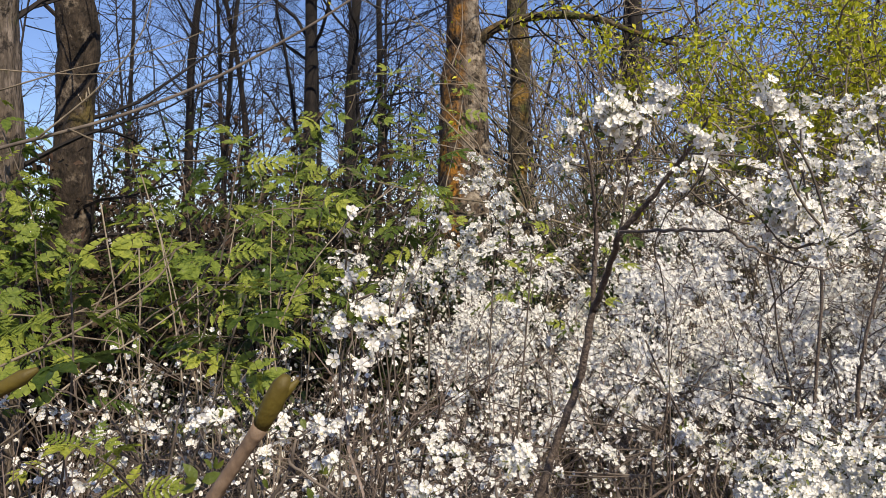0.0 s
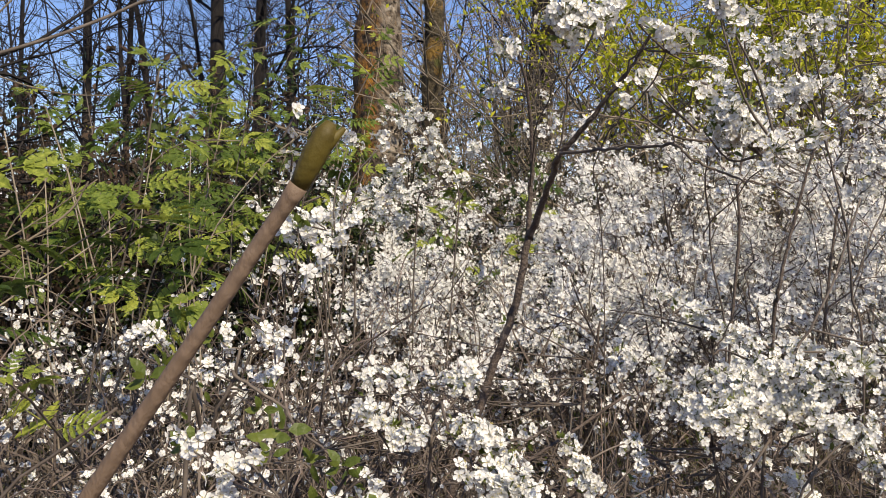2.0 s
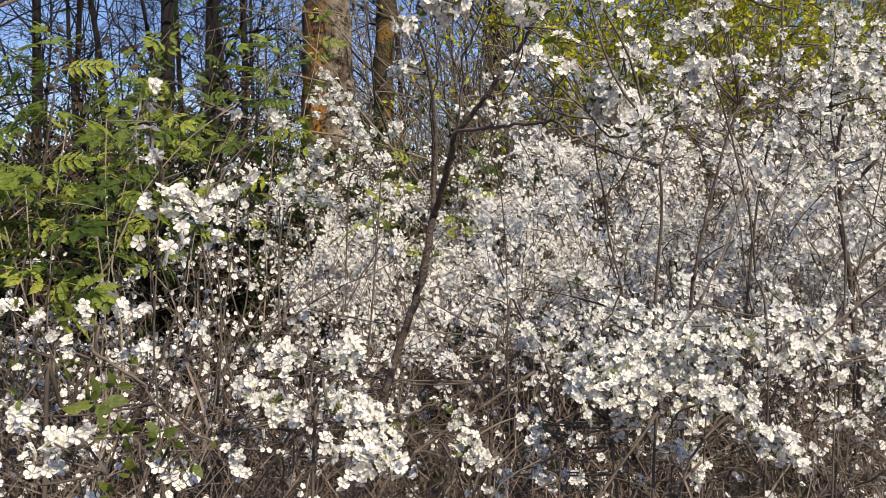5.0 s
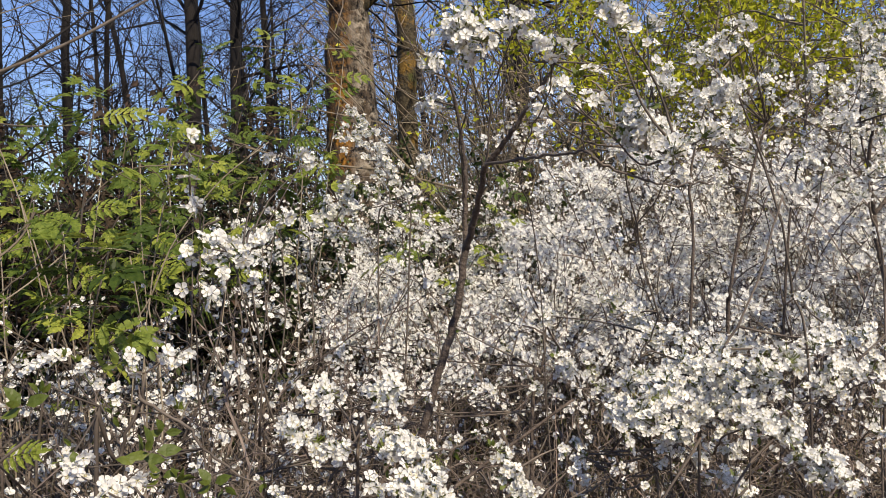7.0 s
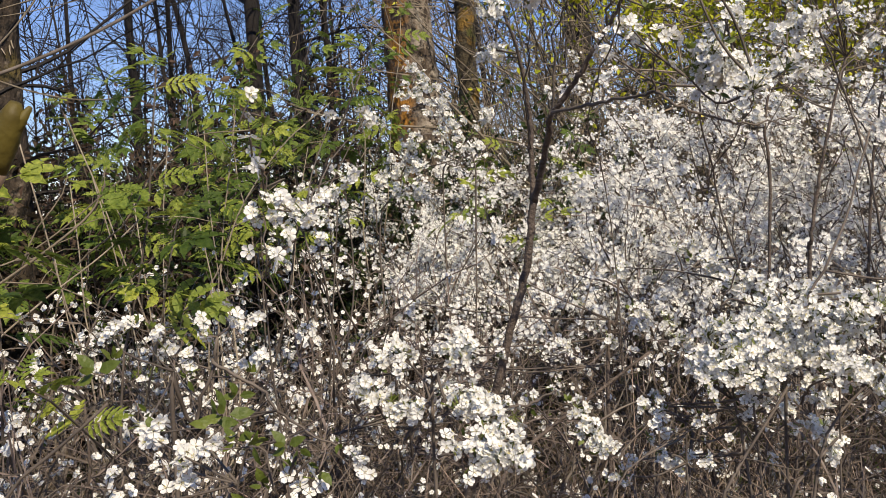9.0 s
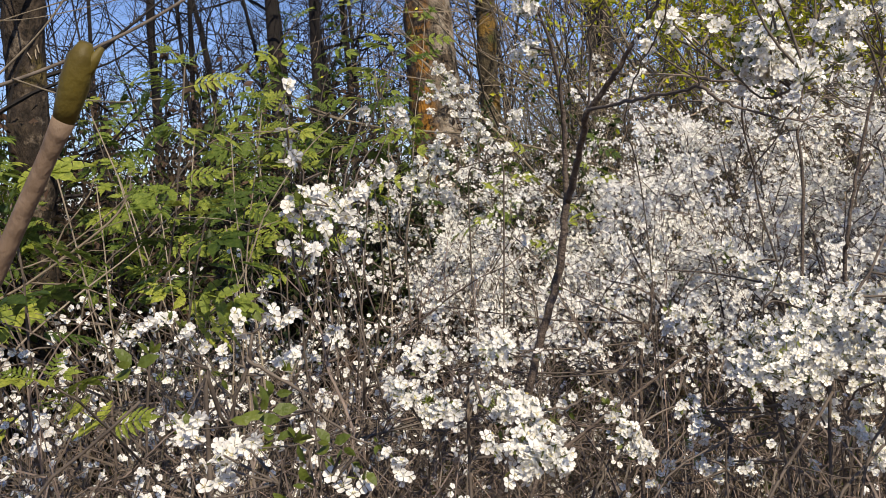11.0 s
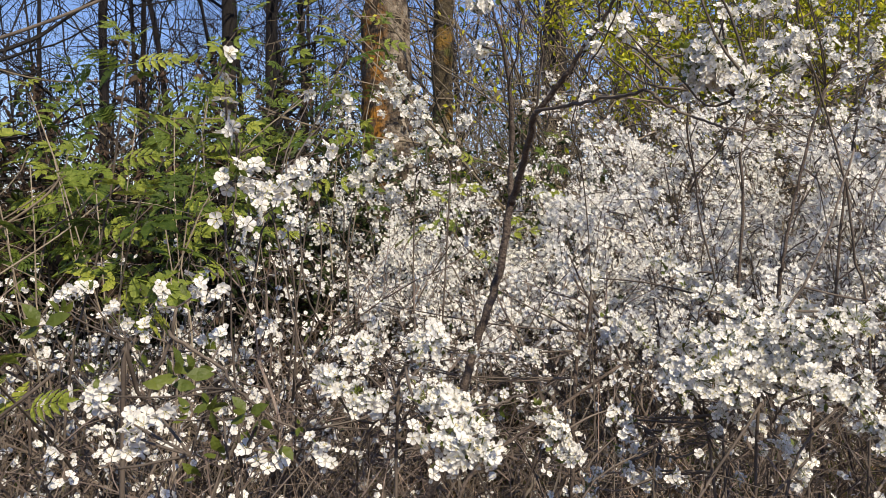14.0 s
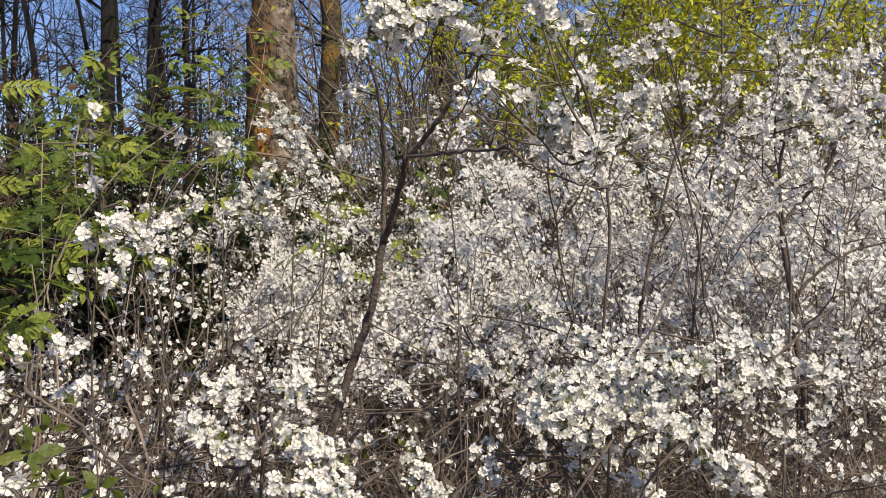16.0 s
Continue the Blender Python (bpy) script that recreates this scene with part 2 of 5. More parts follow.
def frames_along(dirs, ups, size):
    """Turns that carry +x along each direction and +z near the up."""
    x = unit(dirs)
    y = unit(np.cross(ups, x))
    z = np.cross(x, y)
    return np.stack([x, y, z], -1) * np.asarray(size)[:, None, None]


# ---- shapes of flowers and leaves (unit size) ----
def petal_ring(fine):
    verts, faces = [], []
    for k in range(5):
        a = k * 2 * math.pi / 5
        ca, sa = math.cos(a), math.sin(a)
        if fine:
            rise = (0.0, 0.10, -0.06, 0.05, -0.09)[k]      # petals of one flower stand unevenly
            loc = [(0.06, 0, 0), (0.32, 0.19, 0.08), (0.32, -0.19, 0.08), (0.68, 0.42, 0.22 + rise), (0.68, -0.42, 0.22 + rise), (0.97, 0.20, 0.26 + 1.6 * rise), (0.97, -0.20, 0.26 + 1.6 * rise), (0.95, 0, 0.21 + 1.6 * rise), (0.52, 0, 0.05 + 0.6 * rise)]
            tri = [(0, 2, 8), (0, 8, 1), (1, 8, 3), (2, 4, 8), (8, 7, 3), (3, 7, 5), (8, 4, 7), (4, 6, 7)]
        else:
            loc = [(0.0, 0, 0), (0.70, 0.44, 0.2), (0.98, 0.0, 0.2), (0.70, -0.44, 0.2)]
            tri = [(0, 3, 2), (0, 2, 1)]
        o = len(verts)
        verts += [(x * ca - y * sa, x * sa + y * ca, z) for x, y, z in loc]
        faces += [tuple(o + i for i in t) for t in tri]
    return np.array(verts), np.array(faces)


def stamens(count):
    verts, faces = [], []
    for k in range(count):
        a, r = k * 2.4, 0.16 + 0.22 * ((k * 7) % 5) / 5
        x, y, z, w = r * math.cos(a), r * math.sin(a), 0.26 + 0.05 * (k % 3), 0.045
        o = len(verts)
        verts += [(0.02 * math.cos(a), 0.02 * math.sin(a), 0), (x - w, y, z), (x + w, y, z), (x, y + w, z + 0.06)]
        faces += [(o + 1, o + 2, o + 3), (o, o + 1, o + 3)]
    return np.array(verts), np.array(faces)


FINE = [(*petal_ring(True), 0), (*stamens(9), 1)]
PLAIN = [(*petal_ring(False), 0), (np.array([(0.14, 0, 0.1), (0, 0.14, 0.1), (-0.14, 0, 0.1), (0, -0.14, 0.1)]), np.array([(0, 1, 2), (0, 2, 3)]), 1)]


wedge = np.array([(0.0, 0, 0)] + [(0.93 * math.cos(k * 1.2566 + s * 0.47), 0.93 * math.sin(k * 1.2566 + s * 0.47), 0.2) for k in range(5) for s in (-1, 1)])
SMALL = [(wedge, np.array([(0, 1 + 2 * k, 2 + 2 * k) for k in range(5)]), 0)]


def leaflet(length, width, x0=0.0, y0=0.0, turn=0.0, droop=0.12):
    ca, sa = math.cos(turn), math.sin(turn)
    row = [(0, 0, 0), (0.3, 0.42, 0.05), (0.3, -0.42, 0.05), (0.38, 0, 0), (0.68, 0.34, 0.0), (0.68, -0.34, 0.0), (0.7, 0, -0.05), (1.0, 0, -0.16)]
    v = []
    for x, y, z in row:
        x, y = x * length, y * width
        v.append((x0 + x * ca - y * sa, y0 + x * sa + y * ca, z * length * droop * 6))
    f = [(0, 3, 1), (0, 2, 3), (1, 3, 6), (1, 6, 4), (2, 5, 6), (2, 6, 3), (4, 6, 7), (5, 7, 6)]
    return np.array(v), np.array(f)


def toothed(length, width, x0=0.0, y0=0.0, turn=0.0, steps=4):
    """A leaflet with a saw-toothed edge, folded a little along its rib."""
    ca, sa = math.cos(turn), math.sin(turn)
    v, f = [], []

    def put(x, y, z):
        x, y = x * length, y * width
        v.append((x0 + x * ca - y * sa, y0 + x * sa + y * ca, z * length))
        return len(v) - 1

    ribs = [put(k / steps, 0, -0.22 * (k / steps) ** 2) for k in range(steps + 1)]
    for s in (1, -1):
        for k in range(steps):
            u0, u1 = k / steps, (k + 0.85) / steps
            w0, w1 = 0.40 * math.sin(math.pi * (0.08 + 0.92 * u0) ** 0.8), 0.50 * math.sin(math.pi * min(u1, 0.97) ** 0.8)
            a, b2 = put(u0 + 0.02, s * w0, 0.06 - 0.2 * u0 ** 2), put(u1, s * w1, 0.05 - 0.2 * u1 ** 2)
            for t in ((ribs[k], a, b2), (ribs[k], b2, ribs[k + 1])):
                f.append(t if s < 0 else t[::-1])
    return np.array(v), np.array(f)


def compound(pairs, length=0.45, width=0.22, start=0.22, fan=58, fold=8, sag=0.16):
    """A pinnate leaf of unit length: leaflets in pairs on a thin stalk that sags towards its end."""
    shape = []
    for k in range(pairs):
        x = start + (0.74 - start) * k / max(pairs - 1, 1)
        for s in (1, -1):
            shape.append((*toothed(length * (0.8 + 0.2 * math.sin(math.pi * (k + 0.7) / pairs)), width, x, 0, s * radians(fan - fold * k), 3 if pairs > 3 else 4), 0))
    shape.append((*toothed(length * 1.1, width * 1.1, 0.74, 0, 0), 0))
    shape.append((np.array([(0, 0.008, 0), (0, -0.008, 0), (0.4, -0.007, 0), (0.4, 0.007, 0), (0.76, -0.006, 0), (0.76, 0.006, 0)]), np.array([(0, 1, 2), (0, 2, 3), (3, 2, 4), (3, 4, 5)]), 0))
    for v, _, _ in shape:
        v[:, 2] -= sag * v[:, 0] ** 2
    return shape


OVAL = [(*leaflet(1.0, 0.62), 0)]
FOLDED = [(np.array([(0, 0, 0), (0.45, 0.28, 0.07), (1.0, 0, -0.1), (0.45, -0.28, 0.07)]), np.array([(0, 2, 1), (0, 3, 2)]), 0)]


# ---- growth ----
def shoot(rs, p, d, length, n=8, wob=0.1, lift=0.0):
    pts, d = [np.asarray(p, float)], unit(d)
    for _ in range(n):
        d = unit(d + rs.normal(0, wob, 3) + np.array([0, 0, lift]))
        pts.append(pts[-1] + d * length / n)
    return np.array(pts)


def shoots(rs, p, d, length, n=5, wob=0.15, lift=0.0):
    """Many shoots at once: (N, n + 1, 3)."""
    p, d = np.asarray(p, float), unit(d)
    length = np.broadcast_to(length, len(p))
    pts = [p]
    for _ in range(n):
        d = unit(d + rs.normal(0, wob, d.shape) + np.array([0, 0, lift]))
        pts.append(pts[-1] + d * (length / n)[:, None])
    return np.stack(pts, 1)


def nodes_of(rs, lines, m, lo=0.1, hi=1.0):
    """m random points on each line, with the tangents there."""
    N, n = lines.shape[:2]
    u = rs.uniform(lo, hi, (N, m)) * (n - 1)
    i = np.clip(u.astype(int), 0, n - 2)
    w = (u - i)[..., None]
    r = np.arange(N)[:, None]
    a, b = lines[r, i], lines[r, i + 1]
    return (a * (1 - w) + b * w).reshape(-1, 3), unit(b - a).reshape(-1, 3)


def offshoots(rs, lines, m, lo, hi, a0, a1, l0, l1, n=5, wob=0.15, lift=0.0):
    p, t = nodes_of(rs, lines, m, lo, hi)
    return shoots(rs, p, side(rs, t, rs.uniform(a0, a1, (len(p), 1))), rs.uniform(l0, l1, len(p)), n, wob, lift)


def along(pts, u):
    u = np.atleast_1d(u) * (len(pts) - 1)
    i = np.clip(u.astype(int), 0, len(pts) - 2)
    w = (u - i)[:, None]
    return pts[i] * (1 - w) + pts[i + 1] * w, unit(pts[i + 1] - pts[i])


def side(rs, t, angle):
    """Directions that leave the tangents t at an angle."""
    a = unit(np.cross(t, rs.normal(size=t.shape)))
    return unit(t * np.cos(angle) + a * np.sin(angle))


def smooth_line(points, n=14):
    """A rounded line through a few points."""
    p = np.asarray(points, float)
    p = np.vstack([2 * p[0] - p[1], p, 2 * p[-1] - p[-2]])
    out = []
    seg = len(p) - 3
    for u in np.linspace(0, seg, n):
        i = min(int(u), seg - 1)
        s = u - i
        a, b, c, d = p[i:i + 4]
        out.append(0.5 * (2 * b + (c - a) * s + (2 * a - 5 * b + 4 * c - d) * s * s + (3 * b - a - 3 * c + d) * s ** 3))
    return np.array(out)


# ---- blossom clusters: a few meshes that all near sprays share ----
def blossom_mesh(rs, count, spread, fine=True, radius=0.0094):
    """A tuft of flowers on short stalks round the end of a spur."""
    s = Soup()
    n = unit(rs.normal(size=(count, 3)) * 0.75 + np.array([0.3, -0.9, 0.65]))
    reach = spread * (0.55 + 0.6 * rs.rand(count))
    loc = n * reach[:, None] + rs.normal(0, spread * 0.25, (count, 3))
    face = unit(n + rs.normal(0, 0.5, (count, 3)))
    s.stamp(FINE if fine else PLAIN, frames_to(face, rs, radius * (0.8 + 0.35 * rs.rand(count))), loc)
    for c, fc in zip(loc, face):
        s.tube(np.array([c * 0.08, c * 0.55, c - fc * 0.001]), [0.0007, 0.0006, 0.0012], 3, 2, False)
    return s


TUFTS, WIDE = {}, {}
for size, count, spread in ((1, 1, 0.005), (2, 3, 0.010), (3, 5, 0.012), (4, 9, 0.016), (5, 13, 0.019), (6, 17, 0.022), (7, 21, 0.025), (8, 26, 0.028)):
    rs = np.random.RandomState(40 + size)
    TUFTS[size] = [blossom_mesh(rs, count, spread, True, 0.0076).mesh("blossom", [PETAL, STAMEN, CALYX]) for _ in range(3)]
for size, count, spread in ((1, 1, 0.005), (2, 2, 0.012), (3, 4, 0.014), (4, 6, 0.017)):
    rs = np.random.RandomState(60 + size)
    WIDE[size] = [blossom_mesh(rs, count, spread).mesh("blossom", [PETAL, STAMEN, CALYX]) for _ in range(3)]
LOOSE = {}
for size, count, spread in ((2, 2, 0.012), (3, 3, 0.015), (4, 5, 0.018)):
    rs = np.random.RandomState(50 + size)
    LOOSE[size] = [blossom_mesh(rs, count, spread, False).mesh("blossom", [PETAL, STAMEN, CALYX]) for _ in range(4)]
LEAF_TUFT = []
for k in range(3):
    rs = np.random.RandomState(70 + k)
    s = Soup()
    d = unit(rs.normal(size=(4, 3)) + np.array([0, 0, 0.9]))
    s.stamp(OVAL, frames_along(d, rs.normal(size=(4, 3)) + np.array([0, -0.8, 1.2]), 0.013 + 0.010 * rs.rand(4)), d * 0.003)
    LEAF_TUFT.append(s.mesh("leaf_tuft", [BUD_LEAF]))


def place(name, mesh, bush, at, rs, scale=1.0, holder=None):
    """A part of a bush, borne by one of its twigs or by the bush itself."""
    ob = new(name, mesh)
    ob.parent = holder or bush
    ob.location = Vector(at) - bush.location
    ob.rotation_euler = (rs.uniform(-0.5, 0.5), rs.uniform(-0.5, 0.5), rs.uniform(-0.8, 0.9))
    ob.scale = (scale,) * 3
    return ob


def local(parent, pts):
    return np.asarray(pts, float) - np.array(parent.location)


def hero_plum(at, label, limbs, tufts, seed, leaves=(), lush=True, open_size=0.78):
    """A near plum: limbs are (name, base radius, tip radius, points); tufts are (place, number of flowers)."""
    rs = np.random.RandomState(seed)
    bush = thing("plum_bush", at, label, "plum bush", "plum thicket")
    pool = []
    for name, r0, r1, pts in limbs:
        line = smooth_line(pts, 6 * len(pts))
        line[1:-1] += rs.normal(0, 0.0012, line[1:-1].shape)
        slim = r0 < 0.006
        if slim:        # thin stems wander
            u = np.linspace(0, 1, len(line))[:, None]
            line += 0.008 * np.sin(math.pi * u) * (np.sin(7 * u + rs.uniform(0, 6, 3)) + 0.4 * np.sin(23 * u + rs.uniform(0, 6, 3))) * [1, 1, 0.3]
        part(name, Soup().tube(local(bush, line), np.linspace(r0, r1, len(line)) * (0.5 if slim else 0.88) * (1 + 0.04 * rs.randn(len(line))), 8), PLUM_TWIG if slim else PLUM_BARK, bush, smooth=True)
        pool.append(line)
    pool = np.concatenate(pool)
    for p, count in tufts:
        p = np.asarray(p, float)
        near = pool[np.argmin(np.linalg.norm(pool - p, axis=1) + 0.6 * np.maximum(pool[:, 2] - p[2], 0))]
        gap = np.linalg.norm(near - p)
        if gap > 0.45:
            near = p + np.array([rs.normal(0, 0.06), rs.uniform(0.0, 0.12), -rs.uniform(0.22, 0.4)])
        mid = (near + p) / 2 + rs.normal(0, 0.012, 3) + np.array([0, 0, -0.03 * gap])
        line = smooth_line([near, mid, p], 7)
        twig = part("twig", Soup().tube(local(bush, line), np.linspace(0.0021, 0.0011, 7) * (1.0 if lush else 0.6), 5), PLUM_TWIG, bush, smooth=True)
        place("blossom", (TUFTS[min(count, 8)] if lush else WIDE[min(count, 4)])[rs.randint(3)], bush, p, rs, 1.0 if lush else open_size, twig)
        for _ in range((max(0, count - 4) // 2) * lush):
            q = p + rs.normal(0, 0.024, 3) * [1, 0.7, 0.75]
            spur = part("twig", Soup().tube(local(bush, smooth_line([along(line, 0.6)[0][0], (line[-2] + q) / 2, q], 5)), np.linspace(0.0014, 0.0009, 5), 4), PLUM_TWIG, bush, smooth=True)
            place("blossom", TUFTS[rs.randint(3, 6)][rs.randint(3)], bush, q, rs, 1.0, spur)
        # smaller tufts follow the spray back along its twig
        if count >= 5 and lush:
            for u in (0.7, 0.86):
                q = along(line, u)[0][0]
                if np.linalg.norm(q - p) < 0.06:
                    place("blossom", TUFTS[rs.randint(2, 5)][rs.randint(3)], bush, q + rs.normal(0, 0.006, 3), rs, 1.0, twig)
        if rs.rand() < 0.3:
            place("leaf_tuft", LEAF_TUFT[rs.randint(3)], bush, p + rs.normal(0, 0.012, 3), rs, 0.7, twig)
    for p, size in leaves:
        place("leaf_tuft", LEAF_TUFT[rs.randint(3)], bush, p, rs, 0.66 * size)
    return bush


def thicket_plum(at, label, height, spread, stems, seed, lo=0.95, flowers=1.0, parts=120, per=2, bloom=0.0078):
    """A plum bush further in: stems, twigs and blossom along the upper twigs."""
    rs = np.random.RandomState(seed)
    bush = thing("plum_bush", at, label, "plum bush", "plum thicket")
    a = rs.uniform(0, 2 * math.pi, stems)
    d = np.stack([np.cos(a) * spread, np.sin(a) * spread, np.ones(stems)], -1)
    lines = shoots(rs, rs.normal(0, 0.13, (stems, 3)) * [1, 1, 0], d, height * rs.uniform(0.8, 1.08, stems), 9, 0.13, 0.03)
    for line in lines:
        part("stem", Soup().tube(line, np.linspace(0.010, 0.003, 10) * rs.uniform(0.6, 1.2) * (0.5 if spread < 0.3 else 0.7), 6), PLUM_BARK, bush, smooth=True)
    limbs = offshoots(rs, lines, 11, 0.2, 1.0, 0.5, 1.2, 0.2, 0.5, 5, 0.2, 0.03)
    subs = offshoots(rs, limbs, 7, 0.12, 1.0, 0.4, 1.3, 0.06, 0.2, 2, 0.3, 0.02)
    s = Soup().tubes(limbs, np.linspace(0.0032, 0.0013, 6), 3)
    s.tubes(subs, np.linspace(0.0016, 0.0008, 3), 3)
    part("twig_mass", s, PLUM_TWIG, bush, kind="stuff")
    spots = np.concatenate([nodes_of(rs, subs, 5, 0.1, 1)[0], nodes_of(rs, limbs, 6, 0.4, 1)[0]])
    z = spots[:, 2] + at[2]
    keep = rs.rand(len(spots)) < flowers * np.clip((z - lo) / 0.30, 0.06, 1.0)
    spots = spots[keep]
    order = rs.permutation(len(spots))
    for p in spots[order[:parts]]:
        ob = new("blossom", LOOSE[rs.randint(2, 5)][rs.randint(4)])
        ob.parent, ob.location, ob.rotation_euler = bush, p, (rs.uniform(-0.6, 0.6), rs.uniform(-0.6, 0.6), rs.uniform(-0.9, 1.0))
        ob.scale = (0.67,) * 3
    rest = spots[order[parts:]]
    rest = rest[:int(len(rest) * 0.50)]
    per = int(per * 2.3)
    p = np.repeat(rest, per, 0) + rs.normal(0, 0.0135, (len(rest) * per, 3))
    if len(p):
        out = unit(rs.normal(size=p.shape) * 0.65 + np.array([0.25, -0.65, 0.6]))
        part("blossom_mass", Soup().stamp(SMALL if at[1] > 2.65 else PLAIN, frames_to(out, rs, bloom * (0.75 + 0.4 * rs.rand(len(p)))), p), [PETAL, STAMEN], bush, kind="stuff")
    return bush


# ---- ground ----
def ground_height(x, y):
    return 0.10 * np.sin(0.7 * x + 0.4) * np.cos(0.5 * y) + 0.05 * np.sin(1.9 * x + 1.3 * y)


rs = np.random.RandomState(5)
g = np.concatenate([-np.geomspace(400, 12, 10), np.linspace(-11, 11, 90), np.geomspace(12, 400, 10)])
gx, gy = np.meshgrid(g, g + 3.0, indexing="ij")
near = np.exp(-((gx / 30) ** 2 + ((gy - 3) / 30) ** 2))
gz = ground_height(gx, gy) * near + rs.normal(0, 0.012, gx.shape) * near - 0.12
k = len(g)
i, j = np.meshgrid(np.arange(k - 1), np.arange(k - 1), indexing="ij")
quads = np.stack([i * k + j, (i + 1) * k + j, (i + 1) * k + j + 1, i * k + j + 1], -1).reshape(-1, 4)
ground = part("ground", Soup().add(np.stack([gx, gy, gz], -1).reshape(-1, 3), quads), SOIL, smooth=True)
tagged(ground, "brown woodland soil under leaf litter and dead twigs", "ground", kind="structure")


def floor_z(x, y):
    return ground_height(x, y) - 0.12


def scatter(rs, n, x0, x1, y0, y1):
    x, y = rs.uniform(x0, x1, n), rs.uniform(y0, y1, n)
    return np.stack([x, y, floor_z(x, y)], -1)


# dead leaves on the soil
rs = np.random.RandomState(11)
p = scatter(rs, 9000, -5, 6, 1.2, 10) + np.array([0, 0, 0.012])
up = unit(rs.normal(size=p.shape) * 0.45 + np.array([0, 0, 1]))
litter = part("leaf_litter", Soup().stamp(FOLDED, frames_to(up, rs, 0.05 + 0.05 * rs.rand(len(p))), p), LITTER, kind="stuff")
tagged(litter, "dry brown fallen leaves on the woodland soil", "leaf litter")

# low green herbs and grass blades
p = scatter(rs, 7000, -4.5, 5, 1.6, 9)
lean = unit(rs.normal(size=p.shape) * 0.5 + np.array([0, 0, 1]))
blade = [(np.array([(0, 0.02, 0), (0, -0.02, 0), (0.6, 0.012, 0.03), (1, 0, -0.08)]), np.array([(0, 1, 2), (2, 1, 3)]), 0)]
grass = part("grass", Soup().stamp(blade, frames_along(lean, rs.normal(size=p.shape), 0.12 + 0.22 * rs.rand(len(p))), p), GRASS, kind="stuff")
tagged(grass, "sparse green grass blades among dead twigs", "grass")

# dead stems and brambles that fill the foot of the thicket
q = scatter(rs, 7500, -2.0, 3.4, 1.5, 4.6)
d = rs.normal(size=q.shape) * np.array([0.9, 0.9, 0.4]) + np.array([0, 0, 0.75])
s = Soup().tubes(shoots(rs, q, d, rs.uniform(0.5, 1.3, len(q)), 5, 0.42, -0.06), np.linspace(0.0015, 0.0006, 6) * rs.uniform(0.5, 1.4, (len(q), 1)), 3)
q = scatter(rs, 1600, 0.0, 1.9, 1.35, 2.1)
d = rs.normal(size=q.shape) * np.array([0.8, 0.8, 0.3]) + np.array([0, 0, 0.9])
s.tubes(shoots(rs, q, d, rs.uniform(0.75, 1.25, len(q)), 5, 0.36, -0.04), np.linspace(0.0014, 0.0006, 6) * rs.uniform(0.5, 1.3, (len(q), 1)), 3)
brush = part("dead_brush", s, DRY_TWIG, kind="stuff")
tagged(brush, "tangle of dry grey-brown dead stems under the thicket", "dead brush")


# ---- trees ----
def bare_tree(rs, height, radius, material, count=28, sub=7, fine=3, wob=0.035, low=0.1):
    """Trunk, limbs and twigs of a leafless tree, standing on its own origin."""
    tree = thing("bare_tree", (0, 0, 0), "tall leafless woodland tree with dark trunk", "tree", "bare trees of the wood")
    line = shoot(rs, (0, 0, -0.3), (rs.normal(0, 0.03), rs.normal(0, 0.03), 1), height, 14, wob, 0.01)
    part("trunk", Soup().tube(line, radius * np.linspace(1, 0.18, 15) ** 0.9, 9), material, tree, smooth=True)
    limbs = offshoots(rs, line[None], count, low, 1.0, 0.7, 1.35, height * 0.10, height * 0.24, 7, 0.14, 0.04)
    subs = offshoots(rs, limbs, sub, 0.12, 1, 0.4, 1.1, height * 0.04, height * 0.12, 4, 0.16, 0.0)
    tips = offshoots(rs, subs, fine, 0.1, 1, 0.4, 1.1, height * 0.02, height * 0.06, 2, 0.16, -0.03)
    crown = Soup().tubes(limbs, np.linspace(radius * 0.26, radius * 0.08, 8), 4)
    crown.tubes(subs, np.linspace(radius * 0.085, radius * 0.045, 5), 3)
    crown.tubes(tips, np.linspace(radius * 0.045, radius * 0.028, 3), 3)
    part("crown", crown, material, tree, kind="stuff")
    return tree


# the thick lichen-grown trunk in the middle
main = thing("tree", (-0.132, 7.058, -0.15), "thick tree trunk with orange lichen, pale grey bark and painted-in sunlit and shaded flanks", "tree")
rs = np.random.RandomState(3)
line = smooth_line([(-0.172, 7.018, -0.179), (-0.104, 7.075, 1.898), (-0.097, 7.110, 3.073), (-0.119, 7.017, 3.446), (-0.130, 7.020, 5.299), (-0.266, 7.220, 8.195)], 60)
line = np.vstack([line[0] * [1, 1, 0] + [0, 0, -0.2], line])
s = Soup()
s.tube(local(main, line), np.interp(np.linspace(0, 1, 61), [0, 0.05, 0.3, 0.36, 0.4, 1], [0.30, 0.22, 0.198, 0.19, 0.155, 0.10]), 28)
v = np.concatenate(s.v)
for q in range(len(v)):
    w = Vector(v[q])
    off = noise.noise(w * 3.1) * 0.030 + noise.noise(w * 11) * 0.013
    c = along(local(main, line), np.clip((v[q, 2] + 0.2) / 6.0, 0, 1))[0][0]
    out = unit((v[q] - c) * [1, 1, 0])
    v[q] += out * off
s.v = [v]
part("trunk", s, LIT_LICHEN_BARK, main, smooth=True)
limb = smooth_line([(-0.093, 7.068, 3.073), (0.154, 7.029, 3.277), (0.507, 6.945, 3.344), (0.896, 6.862, 3.304), (1.230, 6.777, 3.160), (1.512, 6.689, 3.054)], 24)
part("limb", Soup().tube(local(main, limb), np.linspace(0.045, 0.016, 24), 8), MOSS_BARK, main, "arching mossy side limb", smooth=True)
s = Soup()
